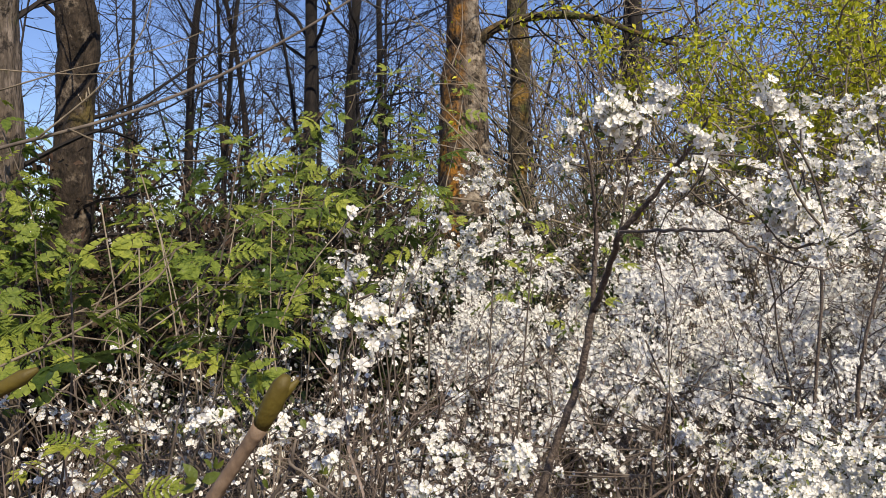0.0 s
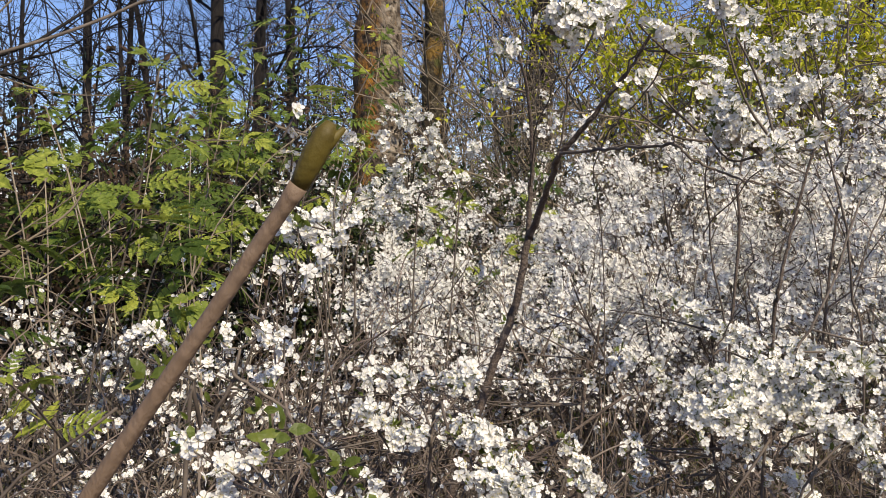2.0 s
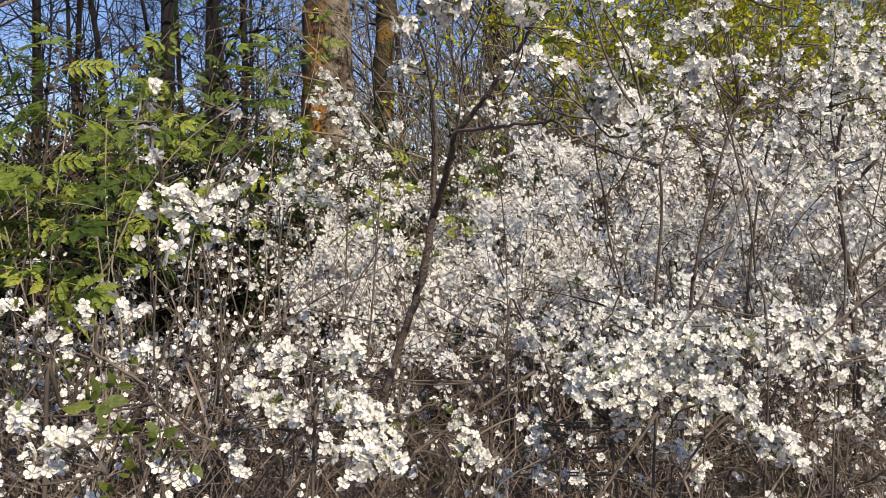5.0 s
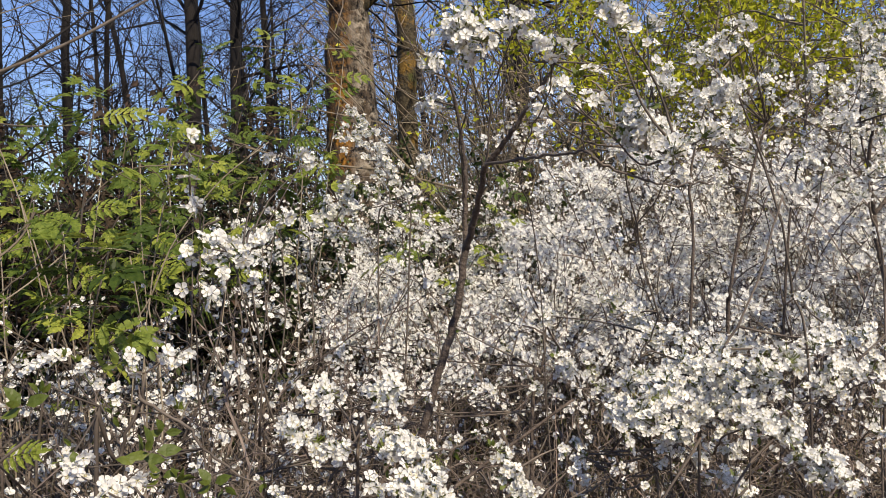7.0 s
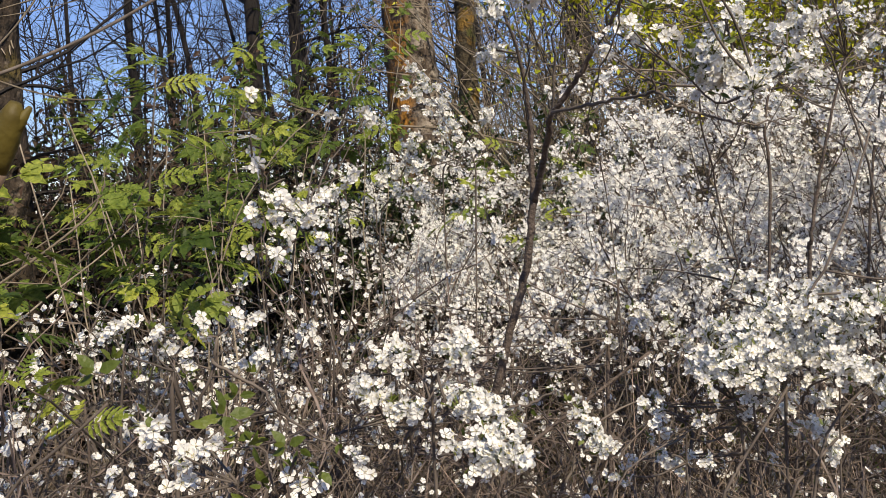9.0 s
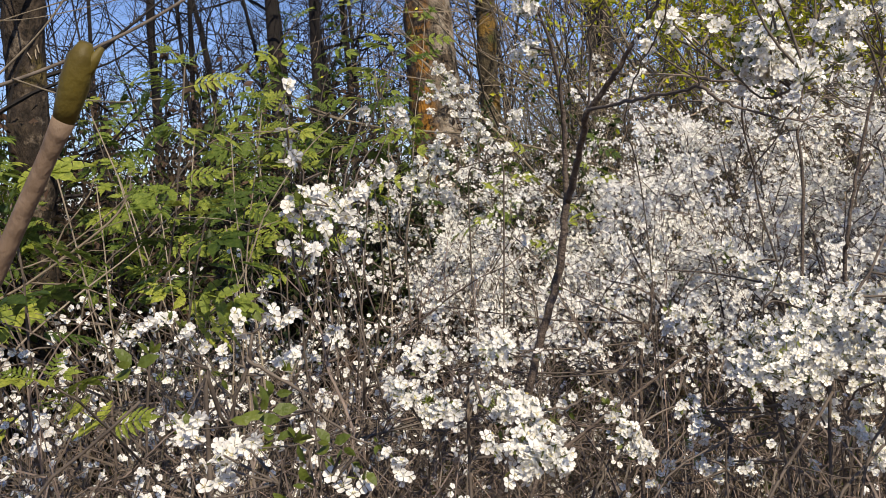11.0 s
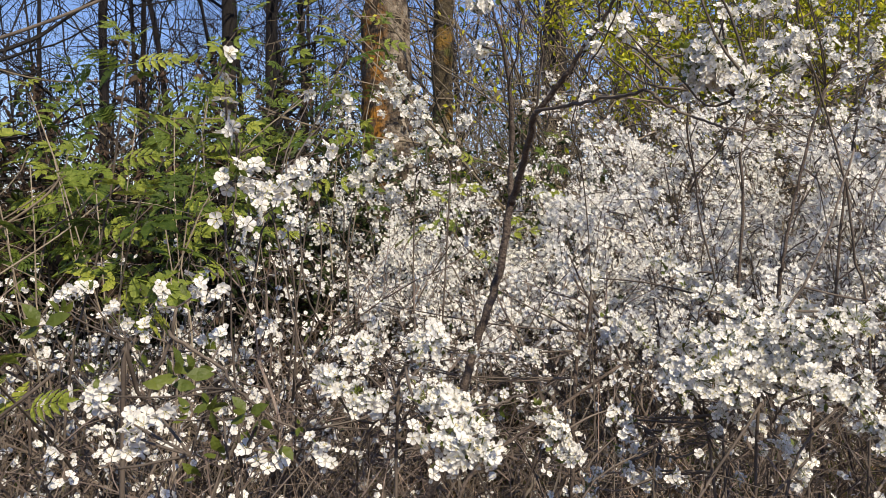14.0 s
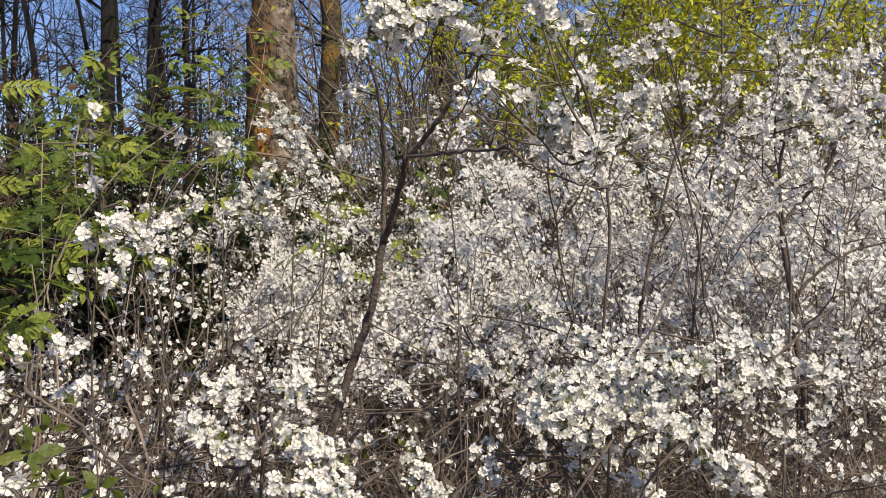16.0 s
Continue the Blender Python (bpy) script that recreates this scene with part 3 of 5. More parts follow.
for q, d in zip(*along(limb, rs.uniform(0.1, 1, 26))):
    s.tube(local(main, shoot(rs, q, side(rs, d[None], 0.9)[0], rs.uniform(0.3, 1.1), 6, 0.15, -0.03)), np.linspace(0.009, 0.003, 7), 4, 0, False)
part("twig_mass", s, SHADED_BARK, main, kind="stuff")


def plain_tree(at, top, r0, r1, material, label, seed, twigs=40, sides=14):
    """A trunk seen only in part, with a few thin twigs."""
    rs = np.random.RandomState(seed)
    at, top = np.asarray(at, float), np.asarray(top, float)
    tree = thing("tree", at, label, "tree")
    d = top - at
    line = np.array([d * u for u in np.linspace(-0.02, 2.2, 26)]) + rs.normal(0, 0.015, (26, 3)) * [1, 1, 0]
    fine = np.array([along(line, u)[0][0] for u in np.linspace(0, 1, 90)])
    s = Soup().tube(fine, np.linspace(r0, r1, 90), sides * 2)
    v = s.v[0].reshape(90, sides * 2, 3)
    for row, mid in zip(v, fine):       # ridges, hollows and knots
        for q in row:
            w = Vector(q * [1, 1, 0.35]) + Vector((seed, 0, 0))
            q += (q - mid) * (0.16 * noise.noise(w * 6) + 0.16 * noise.noise(w * 26) + 0.07 * noise.noise(Vector(q) * 45))
    part("trunk", s, material, tree, smooth=True)
    s = Soup()
    p, t = along(line, rs.uniform(0.25, 1, twigs))
    for q, dq in zip(p, side(rs, t, rs.uniform(0.8, 1.4, (twigs, 1)))):
        limb = shoot(rs, q, dq, rs.uniform(0.5, 1.8), 7, 0.15, 0.02)
        s.tube(limb, np.linspace(0.012, 0.003, 8), 4, 0, False)
        for q2, d2 in zip(*along(limb, rs.uniform(0.2, 1, 5))):
            s.tube(shoot(rs, q2, side(rs, d2[None], 0.8)[0], rs.uniform(0.15, 0.5), 4, 0.15), np.linspace(0.005, 0.002, 5), 3, 0, False)
    part("twig_mass", s, SHADED_BARK, tree, kind="stuff")
    return tree


def foot(p):
    return (p[0], p[1], float(floor_z(p[0], p[1])))


plain_tree(foot((0.449, 8.641, 1.507)), (0.384, 8.643, 3.949), 0.105, 0.08, MOSS_BARK, "slim trunk grown over with brown moss and ivy", 21)
plain_tree(foot((1.685, 9.597, 1.519)), (1.669, 9.602, 4.218), 0.09, 0.06, SHADED_BARK, "slim dark trunk behind hanging twigs", 22)
plain_tree(foot((-2.035, 4.326, 1.428)), (-2.012, 4.330, 2.735), 0.100, 0.085, TRUNK_BARK, "dark brown trunk with broken pale branch stubs", 23, 30)
plain_tree(foot((-1.945, 3.531, 1.440)), (-1.947, 3.533, 2.510), 0.085, 0.075, PALE_BARK, "pale grey furrowed trunk beside a darker trunk", 24, 12)
plain_tree(foot((3.906, 7.062, 1.861)), (3.873, 7.122, 3.312), 0.05, 0.035, PALE_BARK, "thin pale trunk among fresh yellow-green leaves", 25, 20)

# leafless wood behind: five grown trees and their copies, crown shade in their bark colour
kinds = [bare_tree(np.random.RandomState(100 + k), (13, 16, 11, 14, 9)[k], (0.085, 0.105, 0.05, 0.07, 0.04)[k], SHADED_BARK) for k in range(5)]
# place and which of the five grew there
spots = [(-2.52, 11.5, 1), (-1.64, 11.0, 0), (-4.04, 13.0, 2), (-3.42, 12.0, 4), (-2.76, 14.0, 4), (-1.77, 15.0, 3), (-6.2, 17.5, 1), (-3.7, 19.9, 3), (-2.1, 17.9, 2), (-6.4, 23.7, 1), (-9.1, 26.6, 2), (-8.5, 20.7, 3),
         (-2.4, 24.9, 4), (-4.1, 29.9, 1), (-7.9, 32.7, 2), (1.2, 21, 0), (2.6, 15, 1), (4.6, 18, 2), (6.8, 14, 3), (9, 22, 4)]
rs = np.random.RandomState(8)
for k, (x, y, which) in enumerate(spots):
    first = all(which != other for _, _, other in spots[:k])
    tree = kinds[which] if first else copy_thing(kinds[which], pose(x, y, -0.1, 0, 0, rs.uniform(0, 360)))
    tree.location = (x, y, -0.1)

# more of the wood, far off, in every direction
a = np.concatenate([rs.uniform(-0.7, 0.7, 90), rs.uniform(0.75, 2 * math.pi - 0.75, 50)])
d = np.concatenate([rs.uniform(28, 75, 90), rs.uniform(26, 60, 50)])
base = np.stack([d * np.sin(a), d * np.cos(a), np.full(140, -0.5)], -1)
lines = shoots(rs, base, np.tile([0, 0, 1.0], (140, 1)), rs.uniform(8, 17, 140), 9, 0.05)
limbs = offshoots(rs, lines, 26, 0.08, 1, 0.6, 1.3, 1.2, 3.6, 3, 0.14, 0.04)
subs = offshoots(rs, limbs, 3, 0.15, 1, 0.4, 1.1, 0.5, 1.8, 2, 0.16, -0.02)
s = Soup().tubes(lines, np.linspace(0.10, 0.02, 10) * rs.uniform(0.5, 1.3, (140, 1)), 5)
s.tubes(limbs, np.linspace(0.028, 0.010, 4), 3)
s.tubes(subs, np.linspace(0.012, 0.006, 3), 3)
tagged(part("far_wood", s, SHADED_BARK, kind="stuff"), "distant leafless woodland of thin dark trees", "woodland")


# ---- undergrowth ----
def bare_shrub(at, height, stems, seed, material, leaf, leaves, size, label, radius=0.008, lean=0.3, droop=-0.05):
    """A many-stemmed shrub of arching stems and fine twigs, with leaves in some number."""
    rs = np.random.RandomState(seed)
    shrub = thing("wild_shrub", (at[0], at[1], float(floor_z(*at))), label, "shrub", "undergrowth shrubs")
    d = np.stack([rs.normal(0, lean, stems), rs.normal(0, lean, stems), np.ones(stems)], -1)
    lines = shoots(rs, rs.normal(0, 0.22, (stems, 3)) * [1, 1, 0], d, height * rs.uniform(0.6, 1.1, stems), 9, 0.12, droop)
    for line in lines:
        part("stem", Soup().tube(line, np.linspace(radius, radius * 0.3, 10) * rs.uniform(0.6, 1.4), 5), material, shrub, smooth=True)
    limbs = offshoots(rs, lines, 10, 0.2, 1, 0.4, 1.3, 0.25, 0.8, 4, 0.2, -0.04)
    subs = offshoots(rs, limbs, 3, 0.15, 1, 0.4, 1.2, 0.1, 0.4, 2, 0.2, -0.02)
    s = Soup().tubes(limbs, np.linspace(radius * 0.45, radius * 0.2, 5), 3)
    s.tubes(subs, np.linspace(radius * 0.24, radius * 0.12, 3), 3)
    part("twig_mass", s, material, shrub, kind="stuff")
    if leaves:
        p, t = nodes_of(rs, subs, leaves, 0.1, 1)
        p = p + rs.normal(0, 0.02, p.shape)
        dd = unit(rs.normal(size=p.shape) + t + np.array([0, 0, -0.2]))
        part("foliage", Soup().stamp(FOLDED, frames_along(dd, rs.normal(size=p.shape) + np.array([0.2, -0.4, 1.2]), size * (0.5 + 0.8 * rs.rand(len(p)))), p), leaf, shrub, kind="stuff")
    return shrub


def spread_copies(kinds, spots, seed):
    """Sets the grown shrubs on the first spots and copies of them on the others."""
    rs = np.random.RandomState(seed)
    for k, (x, y, scale) in enumerate(spots):
        m = pose(x, y, float(floor_z(x, y)), 0, 0, rs.uniform(0, 360))
        ob = kinds[k] if k < len(kinds) else copy_thing(kinds[k % len(kinds)], m)
        ob.matrix_basis = m @ Matrix.Scale(scale, 4)


# shrubs that fill the dark hollow; its shade is in their leaf and bark colours
dark = [bare_shrub((0, 0), 1.65 + 0.1 * k, 9, 600 + k, SHADED_BARK, SHADED_LEAF if k % 2 else SHADED_DEAD_LEAF, 11, 0.050, "shrub with small green leaves, woodland shade put into its dark colours" if k % 2 else "shrub with withered brown leaves, woodland shade put into its dark colours") for k in range(5)]
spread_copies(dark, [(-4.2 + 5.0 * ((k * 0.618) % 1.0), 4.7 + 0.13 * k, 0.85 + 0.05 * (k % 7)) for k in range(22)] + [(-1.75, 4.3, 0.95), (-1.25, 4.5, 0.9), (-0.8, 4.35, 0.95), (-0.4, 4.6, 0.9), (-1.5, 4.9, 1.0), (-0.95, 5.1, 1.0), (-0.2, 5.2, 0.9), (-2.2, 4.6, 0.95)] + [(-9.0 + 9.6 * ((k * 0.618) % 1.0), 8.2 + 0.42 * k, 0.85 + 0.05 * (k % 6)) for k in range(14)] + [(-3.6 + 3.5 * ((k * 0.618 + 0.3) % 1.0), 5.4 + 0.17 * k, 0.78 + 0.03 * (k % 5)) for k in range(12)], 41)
brown = [bare_shrub((0, 0), 3.2 + 0.25 * k, 10, 640 + k, GREY_BARK, SPRING_LEAF if k % 2 else SHADED_LEAF, 1, 0.03, "brown twiggy shrub of arching stems with sparse leaves", 0.010, 0.28, -0.06) for k in range(5)]
spread_copies(brown, [(1.2 + 6.0 * ((k * 0.618) % 1.0), 6.0 + 0.13 * k, 0.9 + 0.07 * (k % 8)) for k in range(31)] + [(1.5 + 11.0 * ((k * 0.618) % 1.0), 10.0 + 0.4 * k, 1.5 + 0.1 * (k % 6)) for k in range(11)] + [(0.5, 9.6, 1.0), (0.95, 8.6, 0.9), (1.25, 10.2, 1.1), (0.1, 11.2, 1.05), (0.75, 11.8, 1.2), (0.85, 9.2, 1.05), (1.3, 8.4, 1.0), (1.6, 9.4, 1.1), (0.6, 10.4, 1.15), (1.05, 7.8, 0.9), (1.9, 10.6, 1.2)], 42)


def leafy_sapling(at, height, seed, label):
    """Slim sapling whose arching shoots carry small fresh leaves."""
    rs = np.random.RandomState(seed)
    tree = thing("sapling", (at[0], at[1], float(floor_z(*at))), label, "sapling", "leafing saplings")
    s, spots = Soup(), []
    for k in range(4):
        line = shoot(rs, rs.normal(0, 0.05, 3) * [1, 1, 0], (rs.normal(0, 0.22), rs.normal(0, 0.22), 1), height * rs.uniform(0.8, 1.1), 10, 0.09)
        part("stem", Soup().tube(line, np.linspace(0.015, 0.004, 11), 6), GREY_BARK, tree, smooth=True)
        p, t = along(line, rs.uniform(0.5, 1, 16))
        for q, d in zip(p, side(rs, t, rs.uniform(0.7, 1.4, (16, 1)))):
            limb = shoot(rs, q, d, rs.uniform(0.4, 1.1), 7, 0.16, -0.05)
            s.tube(limb, np.linspace(0.007, 0.002, 8), 4, 0, False)
            spots.append(along(limb, rs.uniform(0.15, 1, int(70 * np.clip((limb[-1][2] - 2.0) / 0.9, 0.05, 1))))[0])
    part("twig_mass", s, GREY_BARK, tree, kind="stuff")
    spots = np.concatenate(spots)
    p = spots + rs.normal(0, 0.045, spots.shape)
    d = unit(rs.normal(size=p.shape) + np.array([0, 0, -0.3]))
    part("foliage", Soup().stamp(FOLDED, frames_along(d, rs.normal(size=p.shape) + np.array([0, -0.4, 1.3]), 0.038 * (0.6 + 0.8 * rs.rand(len(p)))), p), SPRING_LEAF, tree, "fresh yellow-green leaves", kind="stuff")
    return tree


for k, (x, y, h) in enumerate(((2.3, 5.2, 3.1), (2.6, 5.3, 3.3), (3.0, 5.5, 3.4), (2.85, 5.9, 3.7), (2.25, 6.2, 3.8), (2.7, 6.1, 4.0), (3.2, 6.4, 4.2), (2.5, 7.2, 3.8))):
    leafy_sapling((x, y), h, 300 + k, "slim sapling with fresh yellow-green spring leaves")


# ---- leafy shrubs at the edge of the wood ----
LEAVES = []
for pairs, length, width, fan, fold in ((2, 0.48, 0.23, 56, 10), (3, 0.42, 0.19, 60, 10), (2, 0.52, 0.25, 50, 8), (5, 0.28, 0.105, 66, 6), (6, 0.26, 0.09, 68, 5)):
    LEAVES.append(Soup().stamp(compound(pairs, length, width, 0.22, fan, fold), np.eye(3)[None], np.zeros((1, 3))).mesh("leaf", [ELDER_LEAF]))


def elder(at, height, stems, seed, size=0.13, first=0.35, spread=0.3, nodes=8, feathery=0.3, label="elder shrub with fresh bright green pinnate leaves"):
    """A shrub with paired pinnate leaves up its shoots and a tuft of young leaves at each tip."""
    rs = np.random.RandomState(seed)
    shrub = thing("elder_shrub", (at[0], at[1], float(floor_z(*at))), label, "shrub", "leafing shrubs")

    def bear(stem, q, out, length):
        kind = rs.randint(3, 5) if rs.rand() < feathery else rs.randint(3)
        m = frames_along(out[None], np.array([[rs.normal(0, 0.5), rs.normal(-0.6, 0.5), 0.9]]), np.array([length]))[0]
        leaf = new("leaf", LEAVES[kind])
        leaf.parent = stem
        leaf.matrix_basis = Matrix.Translation(q) @ Matrix(m.tolist()).to_4x4()

    for k in range(stems):
        a = rs.uniform(0, 2 * math.pi)
        line = shoot(rs, rs.normal(0, 0.06, 3) * [1, 1, 0], (spread * math.cos(a), spread * math.sin(a), 1), height * rs.uniform(0.75, 1.08), 12, 0.13, 0.0)
        stem = part("stem", Soup().tube(line, np.linspace(0.0052, 0.0017, 13), 6), PALE_STALK if rs.rand() < 0.08 else PLUM_TWIG, shrub, smooth=True)
        us = np.linspace(first, 0.97, nodes) + rs.normal(0, 0.012, nodes)
        turn = rs.uniform(0, 3.1)
        for u, q in zip(us, along(line, np.clip(us, 0, 1))[0]):
            turn += math.pi / 2 + rs.normal(0, 0.3)
            if q[2] < 1.32 and rs.rand() < 0.9:     # the shaded lower shoots stay nearly bare
                continue
            for flip in (0, math.pi):
                if rs.rand() < 0.08 + 0.2 * (1 - u):
                    continue
                bear(stem, q, np.array([math.cos(turn + flip), math.sin(turn + flip), rs.uniform(-0.3, 0.5)]), size * rs.uniform(0.55, 1.2))
        for k in range(4 if line[-1][2] > 1.25 else 0):
            turn += 1.6 + rs.normal(0, 0.2)
            bear(stem, line[-1], np.array([math.cos(turn), math.sin(turn), rs.uniform(0.3, 1.1)]), size * rs.uniform(0.4, 0.75))
    return shrub


# place, height, stems, share of the stem that is bare, leaf length
shrubs = ((-1.22, 2.3, 1.85, 4, 0.6, 0.13), (-1.5, 2.4, 1.75, 5, 0.5, 0.13), (-1.75, 2.15, 1.6, 5, 0.5, 0.13), (-1.5, 2.8, 1.95, 6, 0.35, 0.13), (-1.95, 3.0, 2.0, 6, 0.35, 0.115), (-2.05, 2.4, 1.7, 5, 0.3, 0.115),
          (-1.75, 3.6, 2.15, 6, 0.4, 0.12), (-2.5, 4.0, 2.2, 6, 0.35, 0.12), (-0.38, 4.2, 2.5, 4, 0.72, 0.11), (-0.98, 3.8, 2.35, 4, 0.74, 0.11), (-1.3, 3.3, 2.2, 4, 0.76, 0.12), (-0.98, 2.3, 1.85, 2, 0.62, 0.115), (-1.15, 2.3, 1.65, 3, 0.55, 0.12))
for k, (x, y, h, n, bare, size) in enumerate(shrubs):
    elder((x, y), h, n + 1, 500 + k, size * (1.22 if bare < 0.7 else 1.1), max(bare, min(0.85, 1.22 / h)), 0.22 if bare < 0.5 else 0.16, 10, 0.35 if x < -1.4 else 0.15)

# tall slim elder shoots that rise against the sky
for k, (x, y, h, n) in enumerate(((-0.47, 3.43, 2.30, 2), (-0.62, 3.33, 2.24, 2), (-0.30, 3.63, 2.17, 2), (-0.71, 3.03, 2.16, 2), (-0.36, 3.23, 2.06, 1), (-0.71, 2.33, 2.03, 2), (-0.74, 2.13, 1.87, 2))):
    elder((x, y), h * 1.04, n, 540 + k, 0.115, 1.5 / h, 0.05, 9, 0.25, "slim upright elder shoots with tufts of young leaves")

# pale dead stalks that stand in the dark gap
rs = np.random.RandomState(61)
stalks = thing("dead_stalks", (-0.56, 2.3, float(floor_z(-0.56, 2.3))), "pale upright dead stalks in front of dark shade", "dead stalks")
for k in range(11):
    line = shoot(rs, (rs.normal(0, 0.11), rs.normal(0, 0.09), 0), (rs.normal(0, 0.10), rs.normal(0, 0.1), 1), rs.uniform(1.3, 1.85), 9, 0.05)
    part("stalk", Soup().tube(line, np.linspace(0.0042, 0.002, 10) * rs.uniform(0.6, 1.2), 6), PALE_STALK, stalks, smooth=True)

# the long grey bough that crosses the upper part, with its side twigs
bough = thing("fallen_bough", (-1.491, 2.748, 1.826), "long thin grey bough leaning across the shrubs", "bough")
line = smooth_line([(-1.924, 2.678, 1.682), (-1.491, 2.748, 1.813), (-1.171, 2.813, 1.914), (-0.903, 2.875, 2.031), (-0.677, 2.985, 2.187), (-0.423, 3.097, 2.383), (-0.152, 3.210, 2.642)], 40)
part("limb", Soup().tube(local(bough, line), np.linspace(0.0074, 0.0032, 40), 8), PLUM_TWIG, bough, smooth=True)
for pts, r in (([(-1.285, 2.777, 1.880), (-1.130, 2.764, 1.817), (-0.967, 2.721, 1.777), (-0.791, 2.679, 1.769)], 0.0055), ([(-1.604, 2.943, 2.032), (-1.372, 2.954, 2.103), (-1.043, 3.019, 2.205), (-0.703, 3.085, 2.380)], 0.005), ([(-1.383, 2.753, 1.836), (-1.168, 2.763, 2.019), (-1.044, 2.769, 2.183), (-1.000, 2.771, 2.364)], 0.006), ([(-1.508, 2.647, 2.049), (-1.307, 2.707, 2.044), (-1.133, 2.764, 2.059), (-0.793, 2.980, 2.177)], 0.004)):
    l2 = smooth_line(pts, 16)
    part("twig", Soup().tube(local(bough, l2), np.linspace(r, r * 0.5, 16) * 0.6, 6), GREY_BARK, bough, smooth=True)


# leaning canes among the green shrubs
rs = np.random.RandomState(91)
for pts, r, material, label in (
        ([(-1.121, 1.962, 1.173), (-0.878, 1.974, 1.305), (-0.717, 2.031, 1.421), (-0.680, 2.083, 1.500)], 0.0045, GREY_BARK, "grey-brown leaning cane among green leaves"),
        ([(-0.915, 1.872, 1.130), (-0.791, 1.927, 1.248), (-0.659, 1.984, 1.346), (-0.567, 2.088, 1.450)], 0.0030, PALE_STALK, "straw-coloured leaning cane among green leaves"),
        ([(-1.270, 2.256, 1.294), (-1.048, 2.266, 1.318), (-0.936, 2.322, 1.376), (-0.757, 2.380, 1.515)], 0.0035, GREY_BARK, "thin grey leaning cane among green leaves"),
        ([(-0.513, 2.290, 1.235), (-0.425, 2.295, 1.414), (-0.308, 2.300, 1.564), (-0.181, 2.356, 1.672)], 0.0028, PALE_STALK, "pale arching cane beside the dark hollow"),
        ([(-0.599, 1.981, 1.417), (-0.538, 2.030, 1.527), (-0.463, 2.077, 1.591), (-0.355, 2.170, 1.604)], 0.0026, GREY_BARK, "thin grey cane crossing the green leaves")):
    pts = np.array(pts)
    base = pts[0] + [-0.25, 0.1, -0.3]
    cane = thing("cane", foot(base), label, "cane", "leaning canes")
    line = smooth_line([np.array(foot(base)), base, *pts], 30)
    part("stem", Soup().tube(local(cane, line), np.linspace(r * 1.0, r * 0.5, 30), 6), material, cane, smooth=True)
    for u in rs.uniform(0.5, 0.95, 4):
        q, d = along(line, u)
        part("twig", Soup().tube(local(cane, shoot(rs, q[0], side(rs, d, 0.7)[0], rs.uniform(0.08, 0.25), 5, 0.15)), np.linspace(r * 0.5, r * 0.25, 6), 5), material, cane, smooth=True)

# bare limbs that lean low through the thicket
for pts, r0, r1, material, label in (
        ([(0.170, 1.634, 0.916), (0.308, 1.684, 0.993), (0.476, 1.734, 1.086)], 0.0062, 0.0036, PLUM_BARK, "dark leaning plum limb low in the thicket"),
        ([(0.467, 1.284, 0.970), (0.528, 1.314, 1.033), (0.584, 1.334, 1.100)], 0.0034, 0.0026, PLUM_TWIG, "grey-brown bare limb leaning under white sprays"),
        ([(0.634, 1.334, 1.033), (0.744, 1.384, 1.098), (0.903, 1.434, 1.199), (1.08, 1.50, 1.30)], 0.0030, 0.0020, PLUM_TWIG, "long grey bare limb slanting through white blossom"),
        ([(0.582, 1.334, 0.948), (0.676, 1.384, 1.002)], 0.0034, 0.0028, PLUM_TWIG, "short grey limb leaning over dead brush"),
        ([(0.484, 1.534, 0.921), (0.501, 1.554, 0.985)], 0.0046, 0.0040, PLUM_TWIG, "broken upright grey stem in dead brush"),
        ([(0.302, 1.234, 1.015), (0.374, 1.284, 1.040), (0.447, 1.334, 1.050)], 0.0026, 0.0016, PLUM_TWIG, "thin grey twig lying over dead brush"),
        ([(-0.432, 1.031, 1.127), (-0.347, 1.031, 1.176), (-0.295, 1.031, 1.220)], 0.0034, 0.0022, PLUM_TWIG, "brown cane leaning beside near blossom")):
    way = np.array(pts[1]) - np.array(pts[0])
    cane = thing("cane", foot(np.array(pts[0]) - 0.28 * unit(way * [1, 1, 0])), label, "cane", "leaning canes")
    knots = np.array([tuple(cane.location), *pts])
    reach = np.concatenate([[0], np.cumsum(np.linalg.norm(np.diff(knots, axis=0), axis=1))])
    line = np.stack([np.interp(np.linspace(0, reach[-1], 34), reach, knots[:, k]) for k in range(3)], -1)
    line[1:-1] = (line[:-2] + 2 * line[1:-1] + line[2:]) / 4
    line[2:-1] += rs.normal(0, 0.0008, line[2:-1].shape)
    part("stem", Soup().tube(local(cane, line), np.linspace(r0, r1 * 0.8, 34), 8), material, cane, smooth=True)
    for u in rs.uniform(0.45, 0.95, 5):
        q, d = along(line, u)
        part("twig", Soup().tube(local(cane, shoot(rs, q[0], side(rs, d, 0.8)[0], rs.uniform(0.06, 0.22), 5, 0.2)), np.linspace(r1 * 0.4, r1 * 0.2, 6), 5), material, cane, smooth=True)

# broken stubs on the dark trunk
stub = thing("broken_branch", (-1.947, 4.226, 2.287), "broken branch stub with pale splintered wood", "branch")
for k in range(6):
    p0 = np.array((-1.956, 4.240, 2.291)) + rs.normal(0, 0.03, 3) * [1.0, 0.1, 0.5]
    part("splinter", Soup().tube(local(stub, shoot(rs, p0 + [0, 0.06, 0.02], (rs.normal(0, 0.3), -0.4, -0.8), rs.uniform(0.08, 0.14), 4, 0.1)), np.linspace(0.007, 0.002, 5), 5), PALE_STALK, stub)


